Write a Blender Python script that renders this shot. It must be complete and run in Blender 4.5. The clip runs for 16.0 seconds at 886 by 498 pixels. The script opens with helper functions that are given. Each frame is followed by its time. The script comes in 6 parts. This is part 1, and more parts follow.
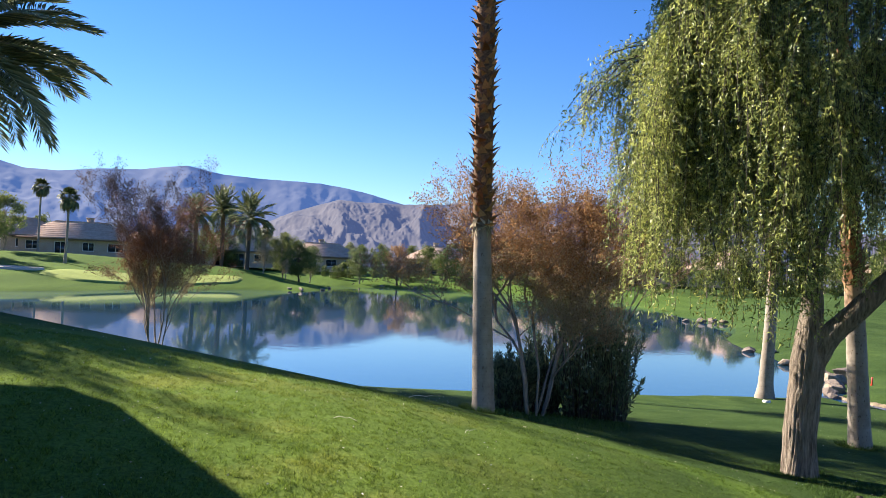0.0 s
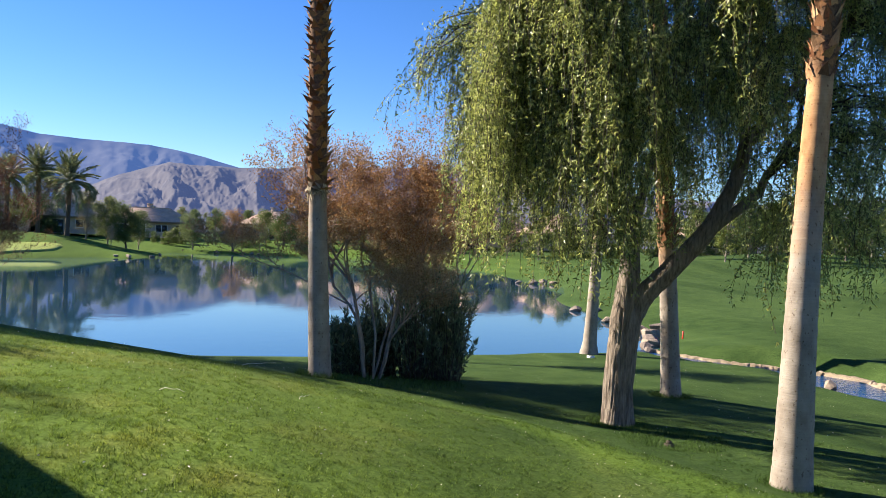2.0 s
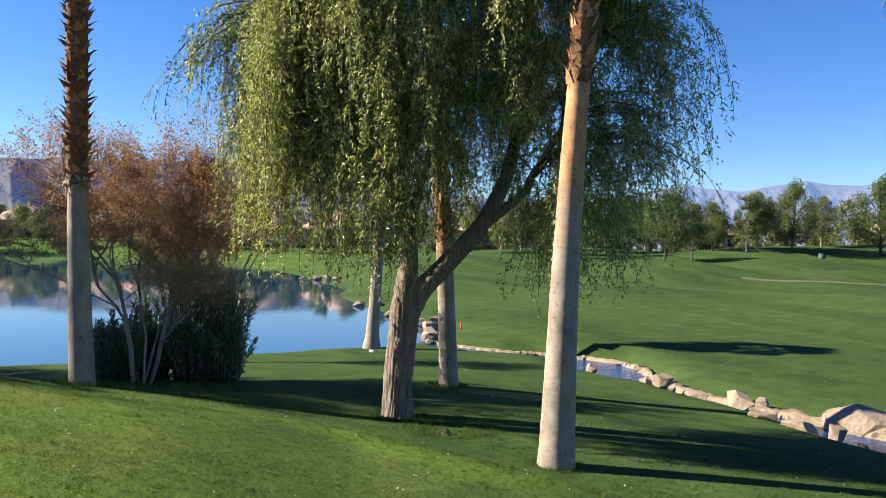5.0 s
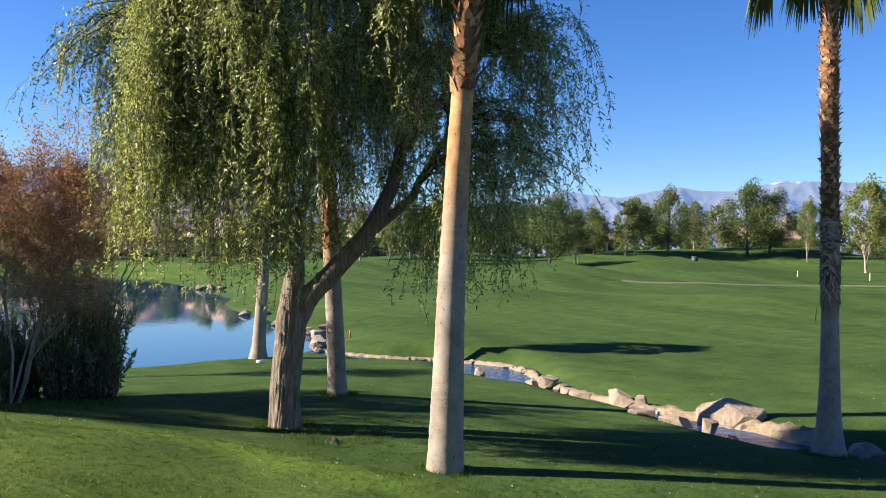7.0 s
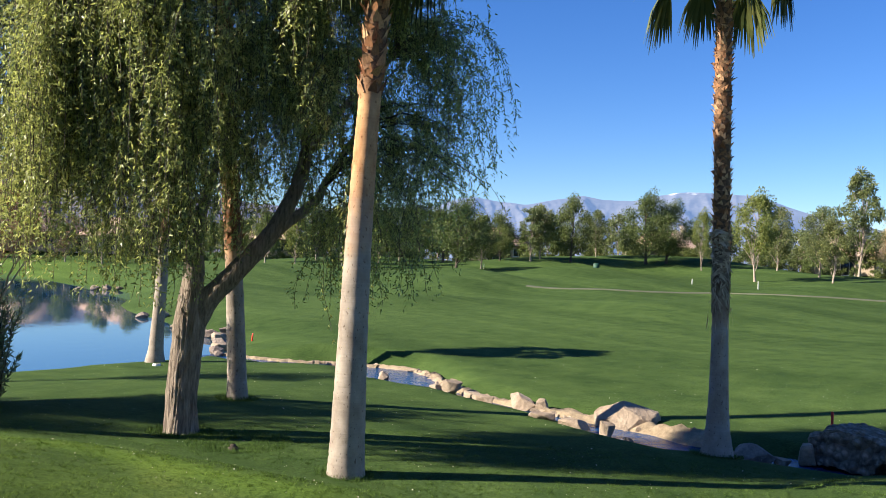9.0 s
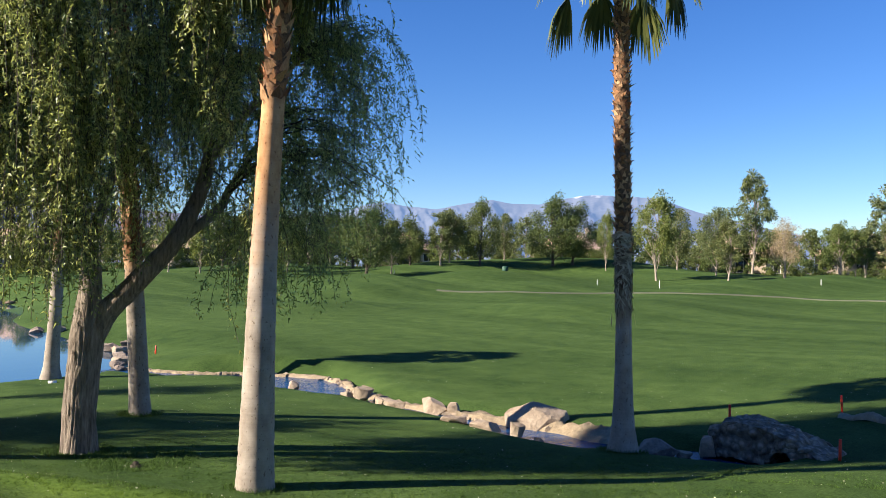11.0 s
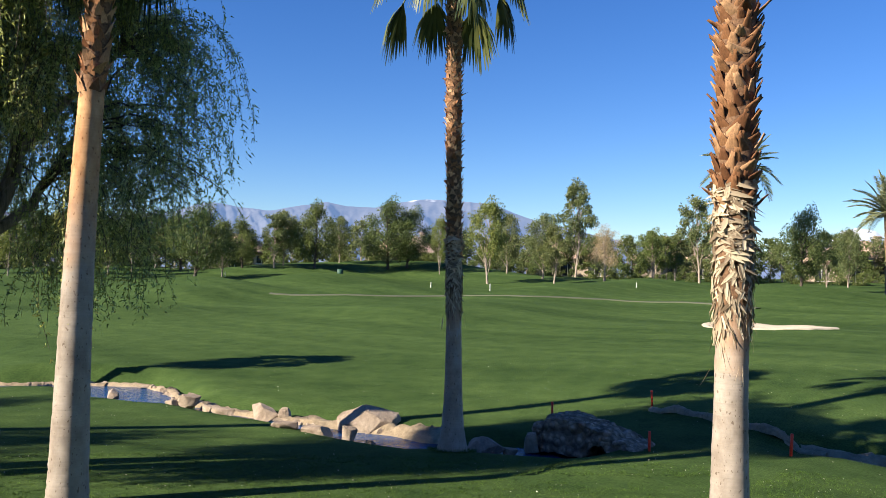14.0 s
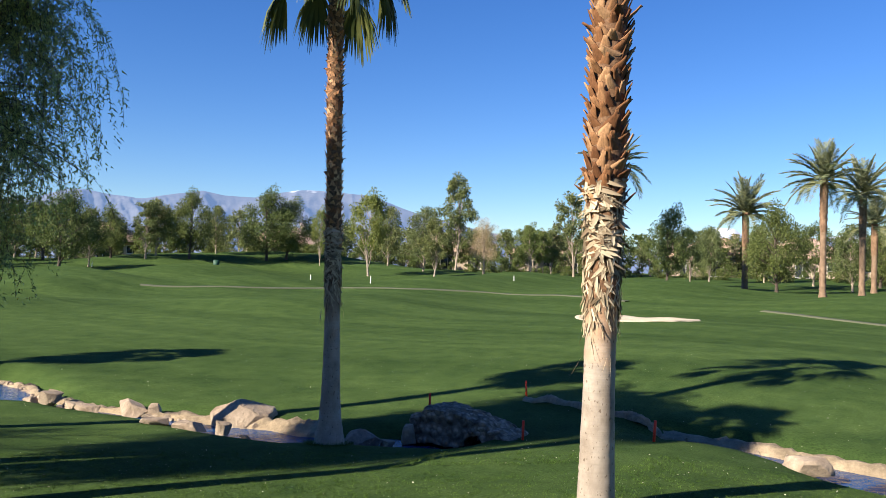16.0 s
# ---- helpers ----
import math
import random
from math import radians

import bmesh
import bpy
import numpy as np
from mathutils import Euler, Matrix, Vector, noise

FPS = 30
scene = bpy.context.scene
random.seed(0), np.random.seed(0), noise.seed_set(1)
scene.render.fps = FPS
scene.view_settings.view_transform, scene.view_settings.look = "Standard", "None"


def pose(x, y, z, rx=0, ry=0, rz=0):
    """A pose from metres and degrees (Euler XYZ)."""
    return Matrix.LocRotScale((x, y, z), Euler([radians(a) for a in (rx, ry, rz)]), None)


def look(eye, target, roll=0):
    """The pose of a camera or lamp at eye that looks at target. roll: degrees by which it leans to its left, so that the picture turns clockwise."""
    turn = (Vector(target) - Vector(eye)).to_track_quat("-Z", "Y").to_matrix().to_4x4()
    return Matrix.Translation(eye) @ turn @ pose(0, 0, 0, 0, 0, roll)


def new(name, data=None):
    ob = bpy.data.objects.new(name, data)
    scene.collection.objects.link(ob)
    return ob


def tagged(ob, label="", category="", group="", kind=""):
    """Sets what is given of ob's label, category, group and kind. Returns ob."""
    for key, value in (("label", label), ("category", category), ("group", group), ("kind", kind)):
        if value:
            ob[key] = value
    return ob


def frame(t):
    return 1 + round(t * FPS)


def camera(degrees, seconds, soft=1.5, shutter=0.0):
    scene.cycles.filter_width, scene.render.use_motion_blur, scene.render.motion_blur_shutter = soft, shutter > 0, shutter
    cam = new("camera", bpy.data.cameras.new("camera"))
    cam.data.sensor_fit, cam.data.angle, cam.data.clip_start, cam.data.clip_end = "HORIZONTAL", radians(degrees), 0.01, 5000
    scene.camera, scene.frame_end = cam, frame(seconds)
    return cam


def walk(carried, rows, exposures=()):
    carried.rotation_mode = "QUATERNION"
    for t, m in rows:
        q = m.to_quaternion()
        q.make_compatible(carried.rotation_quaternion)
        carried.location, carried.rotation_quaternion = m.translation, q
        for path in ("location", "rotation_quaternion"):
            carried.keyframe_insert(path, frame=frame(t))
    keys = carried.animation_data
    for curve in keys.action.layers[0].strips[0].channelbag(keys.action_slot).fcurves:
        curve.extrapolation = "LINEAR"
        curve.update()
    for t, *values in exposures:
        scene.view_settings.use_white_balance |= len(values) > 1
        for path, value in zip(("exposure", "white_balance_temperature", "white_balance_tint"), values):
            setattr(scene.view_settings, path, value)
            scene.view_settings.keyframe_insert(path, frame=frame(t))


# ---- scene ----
cam = camera(56.45, 16.0, soft=0.6)
ROWS = [
    (0.0, 0.000, -0.000, 3.000, 91.515, -2.602, -0.066),
    (0.5, 0.020, 0.004, 3.002, 91.034, -2.226, -2.650),
    (1.0, 0.036, 0.007, 3.001, 90.276, -2.215, -5.499),
    (1.5, 0.047, 0.012, 3.003, 89.873, -2.345, -8.398),
    (2.0, 0.061, 0.022, 3.001, 89.520, -2.201, -11.160),
    (2.5, 0.074, 0.034, 3.004, 89.209, -2.084, -13.441),
    (3.0, 0.086, 0.046, 3.003, 88.760, -1.784, -15.779),
    (3.5, 0.105, 0.052, 3.000, 88.470, -1.838, -18.823),
    (4.0, 0.114, 0.052, 3.002, 89.099, -1.991, -21.649),
    (4.5, 0.125, 0.050, 3.006, 89.776, -1.673, -23.667),
    (5.0, 0.138, 0.046, 3.009, 89.721, -1.785, -26.052),
    (7.5, 0.162, 0.024, 3.006, 90.699, -0.978, -35.271),
    (8.0, 0.171, 0.020, 3.007, 90.970, -1.127, -36.965),
    (8.5, 0.182, 0.019, 3.007, 91.036, -1.648, -39.103),
    (9.0, 0.192, 0.024, 3.005, 90.820, -2.023, -40.160),
    (11.5, 0.217, 0.015, 3.020, 91.782, -0.752, -48.345),
    (12.0, 0.216, 0.012, 3.026, 92.185, -0.880, -50.392),
    (12.5, 0.213, -0.002, 3.029, 92.013, -0.858, -52.588),
    (13.0, 0.210, -0.014, 3.026, 91.887, -0.911, -54.254),
    (13.5, 0.210, -0.025, 3.024, 91.790, -1.020, -55.931),
    (14.0, 0.212, -0.034, 3.025, 91.707, -1.014, -57.755),
    (14.5, 0.212, -0.041, 3.028, 91.929, -0.927, -60.025),
    (15.0, 0.211, -0.047, 3.028, 92.042, -1.031, -62.009),
    (15.5, 0.214, -0.055, 3.027, 91.625, -1.212, -63.811),
    (16.0, 0.218, -0.061, 3.027, 91.360, -1.470, -65.992),
]
walk(cam, [(t, pose(x, y, z, rx, ry, rz)) for t, x, y, z, rx, ry, rz in ROWS],
     exposures=[(0.0, 1.72), (2.0, 1.6), (5.0, 1.58), (9.0, 1.57), (12.0, 1.45), (16.0, 1.38)])
# ---- the lie of the land ----
LAKE = [(-70, 40), (-25, 33), (-12, 26.5), (-6, 22.6), (-1.5, 20.8), (1, 20.9), (5, 21.6), (8.6, 22.3), (10.3, 22.5),
        (11.6, 23.4), (12.6, 25.5), (13.1, 28.3), (13.4, 31.9), (14.2, 36.6), (14.5, 40.3), (15.6, 45), (18.1, 50.5),
        (20.9, 58.6), (21.2, 64), (20.6, 71.3), (21.7, 98), (12, 118), (-0.5, 124), (-7, 126), (-12.5, 128), (-16.2, 121),
        (-14.4, 106), (-14.2, 97), (-15.2, 91), (-17.8, 92.5), (-20.4, 90), (-22.6, 86), (-26, 79), (-28.6, 72), (-30.2, 67), (-32.5, 61.5), (-45, 56), (-70, 55)]
STREAM = [(10.6, 22.9, 0.3), (11.5, 20.5, 0.22), (12.56, 19.55, 0.26), (12.98, 18.69, 0.42), (12.94, 17.36, 0.89), (12.7, 16.26, 0.85), (12.5, 15.33, 0.5), (12.41, 14.09, 0.16), (12.2, 12.79, 0.13), (12.2, 11.15, 0.14), (12.08, 9.84, 0.36), (12.05, 8.74, 0.5), (11.98, 7.98, 0.42), (12.35, 7.0, 0.33), (12.57, 6.23, 0.38), (12.79, 5.46, 0.38), (13.88, 3.93, 0.33), (14.86, 2.62, 0.33), (15.15, 1.75, 0.2), (14.98, 0.98, 0.22), (14.57, 0.22, 0.3), (14.13, -0.44, 0.47), (13.55, -1.09, 0.71), (12.57, -4.37, 0.77), (9.29, -13.12, 0.77)]
SAND = (38.6, 7.3, 4.6, 2.9)


def ease(t):
    t = np.clip(t, 0.0, 1.0)
    return t * t * (3 - 2 * t)


def lake_distance(x, y):
    """Metres from the lake's edge; negative over the water."""
    best, inside = np.full(np.shape(x), 1e9), np.zeros(np.shape(x), bool)
    for (ax, ay), (bx, by) in zip(LAKE, LAKE[1:] + LAKE[:1]):
        k = np.clip(((x - ax) * (bx - ax) + (y - ay) * (by - ay)) / ((bx - ax) ** 2 + (by - ay) ** 2), 0, 1)
        best = np.minimum(best, np.hypot(x - ax - k * (bx - ax), y - ay - k * (by - ay)))
        inside ^= ((ay > y) != (by > y)) & (x < (bx - ax) * (y - ay) / (by - ay + 1e-9) + ax)
    return np.where(inside, -best, best)


def stream_distance(x, y):
    """Metres from the stream's water edge; negative over the water."""
    best = np.full(np.shape(x), 1e9)
    for (ax, ay, aw), (bx, by, bw) in zip(STREAM, STREAM[1:]):
        k = np.clip(((x - ax) * (bx - ax) + (y - ay) * (by - ay)) / ((bx - ax) ** 2 + (by - ay) ** 2), 0, 1)
        best = np.minimum(best, np.hypot(x - ax - k * (bx - ax), y - ay - k * (by - ay)) - (aw + k * (bw - aw)))
    return best


def stream_x(y):
    ys, xs = [s[1] for s in STREAM][::-1], [s[0] for s in STREAM][::-1]
    return np.interp(y, ys, xs)


def water_z(y):
    """The stream's surface, level with the lake at its mouth."""
    return 0.01 + 0.04 * ease((22.6 - y) / 11)


MOUNDS = [(22.5, 2.5, 0.32, 5.5, 7.5), (41, 45, 0.55, 4, 6), (33, 25.5, 0.3, 3, 5), (25.5, 33, 0.3, 5, 3), (39, 31, 0.35, 4, 4), (35, 40, 0.4, 5, 3), (75, 66, 1.1, 16, 9), (88, 58, 1.3, 8, 13), (58, 50, 1.0, 8, 6), (58, 26, 0.8, 10, 5), (47, 36, 0.8, 7, 5), (66, 10, 0.9, 12, 6), (30, 62, 0.7, 12, 8), (40, 22, 0.4, 9, 5), (36, 45, 0.5, 8, 5),
          (-44, 100, 0.9, 14, 8), (-24, 108, 0.7, 8, 5), (-30, 80, 0.4, 12, 8), (12, 135, 0.9, 18, 7), (60, 85, 0.6, 16, 9), (55, -4, 0.6, 12, 6), (84, 38, 0.6, 8, 12), (72, 24, 0.7, 9, 6), (34, 4, 0.3, 6, 8)]


def height(x, y):
    """The ground's height over the lake's water."""
    x, y = np.asarray(x, float), np.asarray(y, float)
    sd, st = lake_distance(x, y), stream_distance(x, y)
    near = ease((stream_x(y) - x) / 1.5 + 0.5) * ease((40 - y) / 8)
    slope = 0.16 + 0.28 * ease((stream_x(y) - x) / 7)
    lawn = 0.06 + slope * ease(sd / 9) + 0.86 * ease((5 - x) / 6) * ease((17.3 - y) / 12) + 0.31 * (0.5 * (np.sqrt(x * x + 1.5) - np.clip(x, -14, None))) ** 0.7 * ease(sd / 8) * ease((y + 2) / 12)
    above = (np.interp(x, [-4, -1, 1.2, 3.2, 4.3, 5.2, 5.8], [11.9, 11.6, 11.2, 10.7, 9.5, 7.6, 3.0]) - y) * 0.75
    lawn = lawn + 0.11 * ease(above / 0.9) * (1 - ease((above - 0.8) / 3.5)) * ease((x + 3) / 3)
    away = np.clip(np.hypot(x, y) - 14, 0, None)
    fair = (0.1 + 0.35 * ease(away / 16) + 2.5 * ease(away / 130)) * ease(sd / 4 + 0.12) + 0.08
    bank = 0.06 + 3.1 * (1 - np.exp(-np.clip(sd, 0, None) / 26))
    far = fair + (bank - fair) * ease((y - x * 0.55 - 40) / 30)
    for mx, my, h, a, b in MOUNDS:
        far = far + 1.3 * h * np.exp(-((x - mx) / a) ** 2 - ((y - my) / b) ** 2) * ease(sd / 10)
    roll = np.sin(x / 4.6 + 1.7 * np.sin(y / 9.0)) * np.sin(y / 6.1 + 1.3 * np.sin(x / 11.0)) + 0.6 * np.sin(x / 8.3 + y / 5.7)
    far = far + 0.15 * roll * ease((away - 12) / 25) * ease(sd / 12) * ease((150 - away) / 60)
    z = far + (lawn - far) * near
    z = np.where(sd < 0, np.maximum(-1.2, sd * 0.35), z * ease(sd / 1.2 + 0.35))
    w = water_z(y)
    side = ease((stream_x(y) - x) * 3 + 0.5)
    shelf = np.where(st < 0, w - 0.28 * ease(-st / 0.25), w + 0.05 * side + (z - w) * (side * ease(st / 1.1 + 0.12) + (1 - side) * ease((st - 0.16) / 0.5)))
    covered = ease((y - 2.2) / 0.5) * ease((5.1 - y) / 0.4)
    shelf = shelf + (z + 0.08 - shelf) * covered
    z = np.where((st < 2.5) & (sd > 0.2), np.minimum(z + 0.08 * covered, shelf), z)
    hollow = 1 - ((x - SAND[0]) / SAND[2]) ** 2 - ((y - SAND[1]) / SAND[3]) ** 2
    return z - 0.25 * ease(hollow)

# ---- light ----
SUN_TO = Vector((-0.857 * 0.865, 0.515 * 0.865, 0.502)).normalized()
world = bpy.data.worlds.new("world")
scene.world = world
world.use_nodes = True
wt = world.node_tree
sky = wt.nodes.new("ShaderNodeTexSky")
sky.sky_type, sky.sun_disc = "NISHITA", False
sky.sun_elevation, sky.sun_rotation = math.asin(SUN_TO.z), math.atan2(SUN_TO.x, SUN_TO.y)
sky.altitude, sky.air_density, sky.dust_density, sky.ozone_density = 100, 1.0, 0.0, 6.0
wt.nodes["Background"].inputs["Strength"].default_value = 0.05
tone = wt.nodes.new("ShaderNodeHueSaturation")
tone.inputs["Value"].default_value = 1.2
tone.inputs["Hue"].default_value, tone.inputs["Saturation"].default_value = 0.513, 1.19
wt.links.new(sky.outputs[0], tone.inputs["Color"])
wt.links.new(tone.outputs[0], wt.nodes["Background"].inputs["Color"])
sun = new("sun", bpy.data.lights.new("sun", "SUN"))
sun.data.energy, sun.data.angle, sun.data.color = 5.0, radians(0.55), (1.0, 0.9, 0.75)
sun.matrix_world = look(SUN_TO * 50, (0, 0, 0))


# ---- materials ----
def shade(name, rough=0.8, metal=0.0, spec=0.4):
    m = bpy.data.materials.new(name)
    m.use_nodes = True
    b = m.node_tree.nodes["Principled BSDF"]
    b.inputs["Roughness"].default_value, b.inputs["Metallic"].default_value = rough, metal
    b.inputs["Specular IOR Level"].default_value = spec
    return m, m.node_tree, b


def node(nt, kind, **values):
    n = nt.nodes.new("ShaderNode" + kind)
    for k, v in values.items():
        n.inputs[k.replace("_", " ")].default_value = v
    return n


def ramp(nt, source, stops):
    r = nt.nodes.new("ShaderNodeValToRGB")
    while len(r.color_ramp.elements) < len(stops):
        r.color_ramp.elements.new(0.5)
    for e, (at, c) in zip(r.color_ramp.elements, stops):
        e.position, e.color = at, (*c, 1)
    nt.links.new(source, r.inputs[0])
    return r.outputs[0]


def mixed(nt, a, b, amount, blend="MIX"):
    m = nt.nodes.new("ShaderNodeMix")
    m.data_type, m.blend_type = "RGBA", blend
    for k, v in ((0, amount), (6, a), (7, b)):
        if isinstance(v, bpy.types.NodeSocket):
            nt.links.new(v, m.inputs[k])
        else:
            m.inputs[k].default_value = v if k == 0 else (*v, 1)
    return m.outputs[2]


def grain(nt, scale, detail=6, rough=0.6, stretch=None):
    g = nt.nodes.new("ShaderNodeNewGeometry")
    n = node(nt, "TexNoise", Scale=scale, Detail=detail, Roughness=rough)
    v = g.outputs["Position"]
    if stretch:
        mp = nt.nodes.new("ShaderNodeMapping")
        mp.inputs["Scale"].default_value = stretch
        nt.links.new(v, mp.inputs[0])
        v = mp.outputs[0]
    nt.links.new(v, n.inputs["Vector"])
    return n.outputs["Fac"]


def bump(nt, b, source, strength, distance):
    n = node(nt, "Bump", Strength=strength, Distance=distance)
    nt.links.new(source, n.inputs["Height"])
    nt.links.new(n.outputs[0], b.inputs["Normal"])


def simple(name, lo, hi, scale, rough=0.8, relief=0.3, size=0.01, stretch=None, spec=0.3, fine=None):
    """Two tones on noise, a finer grain over them, and relief."""
    m, nt, b = shade(name, rough, 0, spec)
    a = grain(nt, scale, 6, 0.6, stretch)
    c = ramp(nt, a, [(0.3, lo), (0.7, hi)])
    g = grain(nt, fine or scale * 9, 5, 0.7, stretch)
    c = mixed(nt, c, ramp(nt, g, [(0.3, (0.55, 0.55, 0.55)), (0.7, (1.25, 1.25, 1.25))]), 0.55, "MULTIPLY")
    nt.links.new(c, b.inputs["Base Color"])
    if relief:
        bump(nt, b, g, relief, size)
    return m


def leaf_material(name, lo, hi, glow=0.35, rough=0.5):
    """Leaves: varied from piece to piece, letting some light through."""
    m, nt, b = shade(name, rough, 0, 0.35)
    g = nt.nodes.new("ShaderNodeNewGeometry")
    info = nt.nodes.new("ShaderNodeObjectInfo")
    c = ramp(nt, g.outputs["Random Per Island"], [(0.0, lo), (1.0, hi)])
    v = ramp(nt, info.outputs["Random"], [(0.0, (0.85, 0.9, 0.85)), (1.0, (1.15, 1.08, 0.95))])
    c = mixed(nt, c, v, 1.0, "MULTIPLY")
    nt.links.new(c, b.inputs["Base Color"])
    t = nt.nodes.new("ShaderNodeBsdfTranslucent")
    nt.links.new(mixed(nt, c, (1.0, 1.0, 0.55), 0.35, "MULTIPLY"), t.inputs["Color"])
    mx = nt.nodes.new("ShaderNodeMixShader")
    mx.inputs[0].default_value = glow
    nt.links.new(b.outputs[0], mx.inputs[1])
    nt.links.new(t.outputs[0], mx.inputs[2])
    nt.links.new(mx.outputs[0], nt.nodes["Material Output"].inputs["Surface"])
    return m


def turf_tone(nt, dark, light, dry, amount):
    """Turf colour: two greens, dry yellow patches, mowing rows, and drier grass on the mound by the house."""
    big, mid = grain(nt, 0.3, 4, 0.55), grain(nt, 1.6, 5, 0.6)
    rows = grain(nt, 0.55, 3, 0.5, (0.9, 0.1, 1))
    c = ramp(nt, mid, [(0.3, dark), (0.7, light)])
    g = nt.nodes.new("ShaderNodeNewGeometry")
    far = nt.nodes.new("ShaderNodeVectorMath")
    far.operation = "DISTANCE"
    nt.links.new(g.outputs["Position"], far.inputs[0])
    far.inputs[1].default_value = (-4.2, 7.4, 1.8)
    edge = nt.nodes.new("ShaderNodeMath")
    edge.operation = "MULTIPLY_ADD"
    nt.links.new(big, edge.inputs[0])
    edge.inputs[1].default_value = -7.0
    nt.links.new(far.outputs["Value"], edge.inputs[2])
    span = node(nt, "MapRange")
    nt.links.new(edge.outputs[0], span.inputs[0])
    for k, v in ((1, -1.0), (2, 4.6), (3, 1.0), (4, 0.0)):
        span.inputs[k].default_value = v
    c = mixed(nt, c, dry, span.outputs[0])
    # turf beyond the lake is painted a brighter green, for the sun on its slopes
    over = nt.nodes.new("ShaderNodeVectorMath")
    over.operation = "DISTANCE"
    nt.links.new(g.outputs["Position"], over.inputs[0])
    over.inputs[1].default_value = (-28.0, 105.0, 1.0)
    slope_sun = node(nt, "MapRange")
    nt.links.new(over.outputs["Value"], slope_sun.inputs[0])
    for k, v in ((1, 48.0), (2, 66.0), (3, 0.8), (4, 0.0)):
        slope_sun.inputs[k].default_value = v
    c = mixed(nt, c, (0.082, 0.138, 0.024), slope_sun.outputs[0])
    patch = ramp(nt, grain(nt, 0.7, 5, 0.6), [(0.5, (0, 0, 0)), (0.75, (0.75, 0.75, 0.75))])
    mul = nt.nodes.new("ShaderNodeMath")
    mul.operation = "MULTIPLY"
    nt.links.new(patch, mul.inputs[0])
    nt.links.new(span.outputs[0], mul.inputs[1])
    c = mixed(nt, c, (0.26, 0.25, 0.06), mul.outputs[0])
    # a lusher yellow-green strip at the mound's foot, its colour also brightened for grazing sun
    across, along = nt.nodes.new("ShaderNodeVectorMath"), nt.nodes.new("ShaderNodeVectorMath")
    for d, axis in ((across, (0.84, 0.54, 0)), (along, (0.54, -0.84, 0))):
        d.operation = "DOT_PRODUCT"
        nt.links.new(g.outputs["Position"], d.inputs[0])
        d.inputs[1].default_value = axis
    drift = nt.nodes.new("ShaderNodeMath")
    drift.operation = "MULTIPLY_ADD"
    nt.links.new(mid, drift.inputs[0])
    drift.inputs[1].default_value = 0.7
    nt.links.new(across.outputs["Value"], drift.inputs[2])
    band = None
    for source, lo, hi in ((drift.outputs[0], 7.45, 7.85), (drift.outputs[0], 8.6, 8.15), (along.outputs["Value"], -8.8, -7.6), (along.outputs["Value"], -2.8, -3.6)):
        side = node(nt, "MapRange")
        nt.links.new(source, side.inputs[0])
        side.inputs[1].default_value, side.inputs[2].default_value = lo, hi
        if band:
            both = nt.nodes.new("ShaderNodeMath")
            both.operation = "MULTIPLY"
            nt.links.new(band, both.inputs[0])
            nt.links.new(side.outputs[0], both.inputs[1])
            band = both.outputs[0]
        else:
            band = side.outputs[0]
    c = mixed(nt, c, mixed(nt, c, (0.13, 0.21, 0.03), 0.4), band)
    return mixed(nt, c, ramp(nt, rows, [(0.35, (0.72, 0.76, 0.74)), (0.65, (1.2, 1.16, 1.15))]), amount, "MULTIPLY")


def turf(name, dark, light, dry):
    m, nt, b = shade(name, 0.9, 0, 0.04)
    small = grain(nt, 28, 5, 0.75)
    c = turf_tone(nt, dark, light, dry, 0.85)
    c = mixed(nt, c, ramp(nt, small, [(0.3, (0.3, 0.35, 0.28)), (0.7, (1.75, 1.7, 1.6))]), 0.85, "MULTIPLY")
    nt.links.new(c, b.inputs["Base Color"])
    bump(nt, b, small, 0.6, 0.03)
    return m


FAIR = ((0.032, 0.06, 0.018), (0.058, 0.094, 0.028), (0.136, 0.2, 0.036))
TURF = turf("turf", *FAIR)
GREEN = simple("close_mown_turf", (0.22, 0.27, 0.06), (0.28, 0.33, 0.085), 0.6, 0.9, 0.2, 0.01, spec=0.1)
BLADE = leaf_material("grass_blade", (0.2, 0.26, 0.18), (1.9, 1.76, 1.5), 0.3, 0.55)
bn = BLADE.node_tree
bn.nodes["Principled BSDF"].inputs["Specular IOR Level"].default_value = 0.12
tint = turf_tone(bn, (0.043, 0.088, 0.023), (0.08, 0.142, 0.038), (0.165, 0.245, 0.045), 0.4)
for link in [k for k in bn.links if k.to_socket == bn.nodes["Principled BSDF"].inputs["Base Color"]]:
    vary = link.from_socket
blade_c = mixed(bn, tint, vary, 1.0, "MULTIPLY")
bn.links.new(blade_c, bn.nodes["Principled BSDF"].inputs["Base Color"])
bn.links.new(blade_c, [n for n in bn.nodes if n.bl_idname == "ShaderNodeBsdfTranslucent"][0].inputs["Color"])
SAND_MAT = simple("bunker_sand", (0.46, 0.38, 0.27), (0.56, 0.48, 0.36), 2.5, 0.95, 0.4, 0.01)
PATH_MAT = simple("path_concrete", (0.075, 0.085, 0.05), (0.1, 0.105, 0.065), 0.8, 0.9, 0.3, 0.005)
BANK = simple("stream_bank_concrete", (0.19, 0.145, 0.095), (0.41, 0.32, 0.21), 3.0, 0.9, 1.0, 0.05, fine=16)
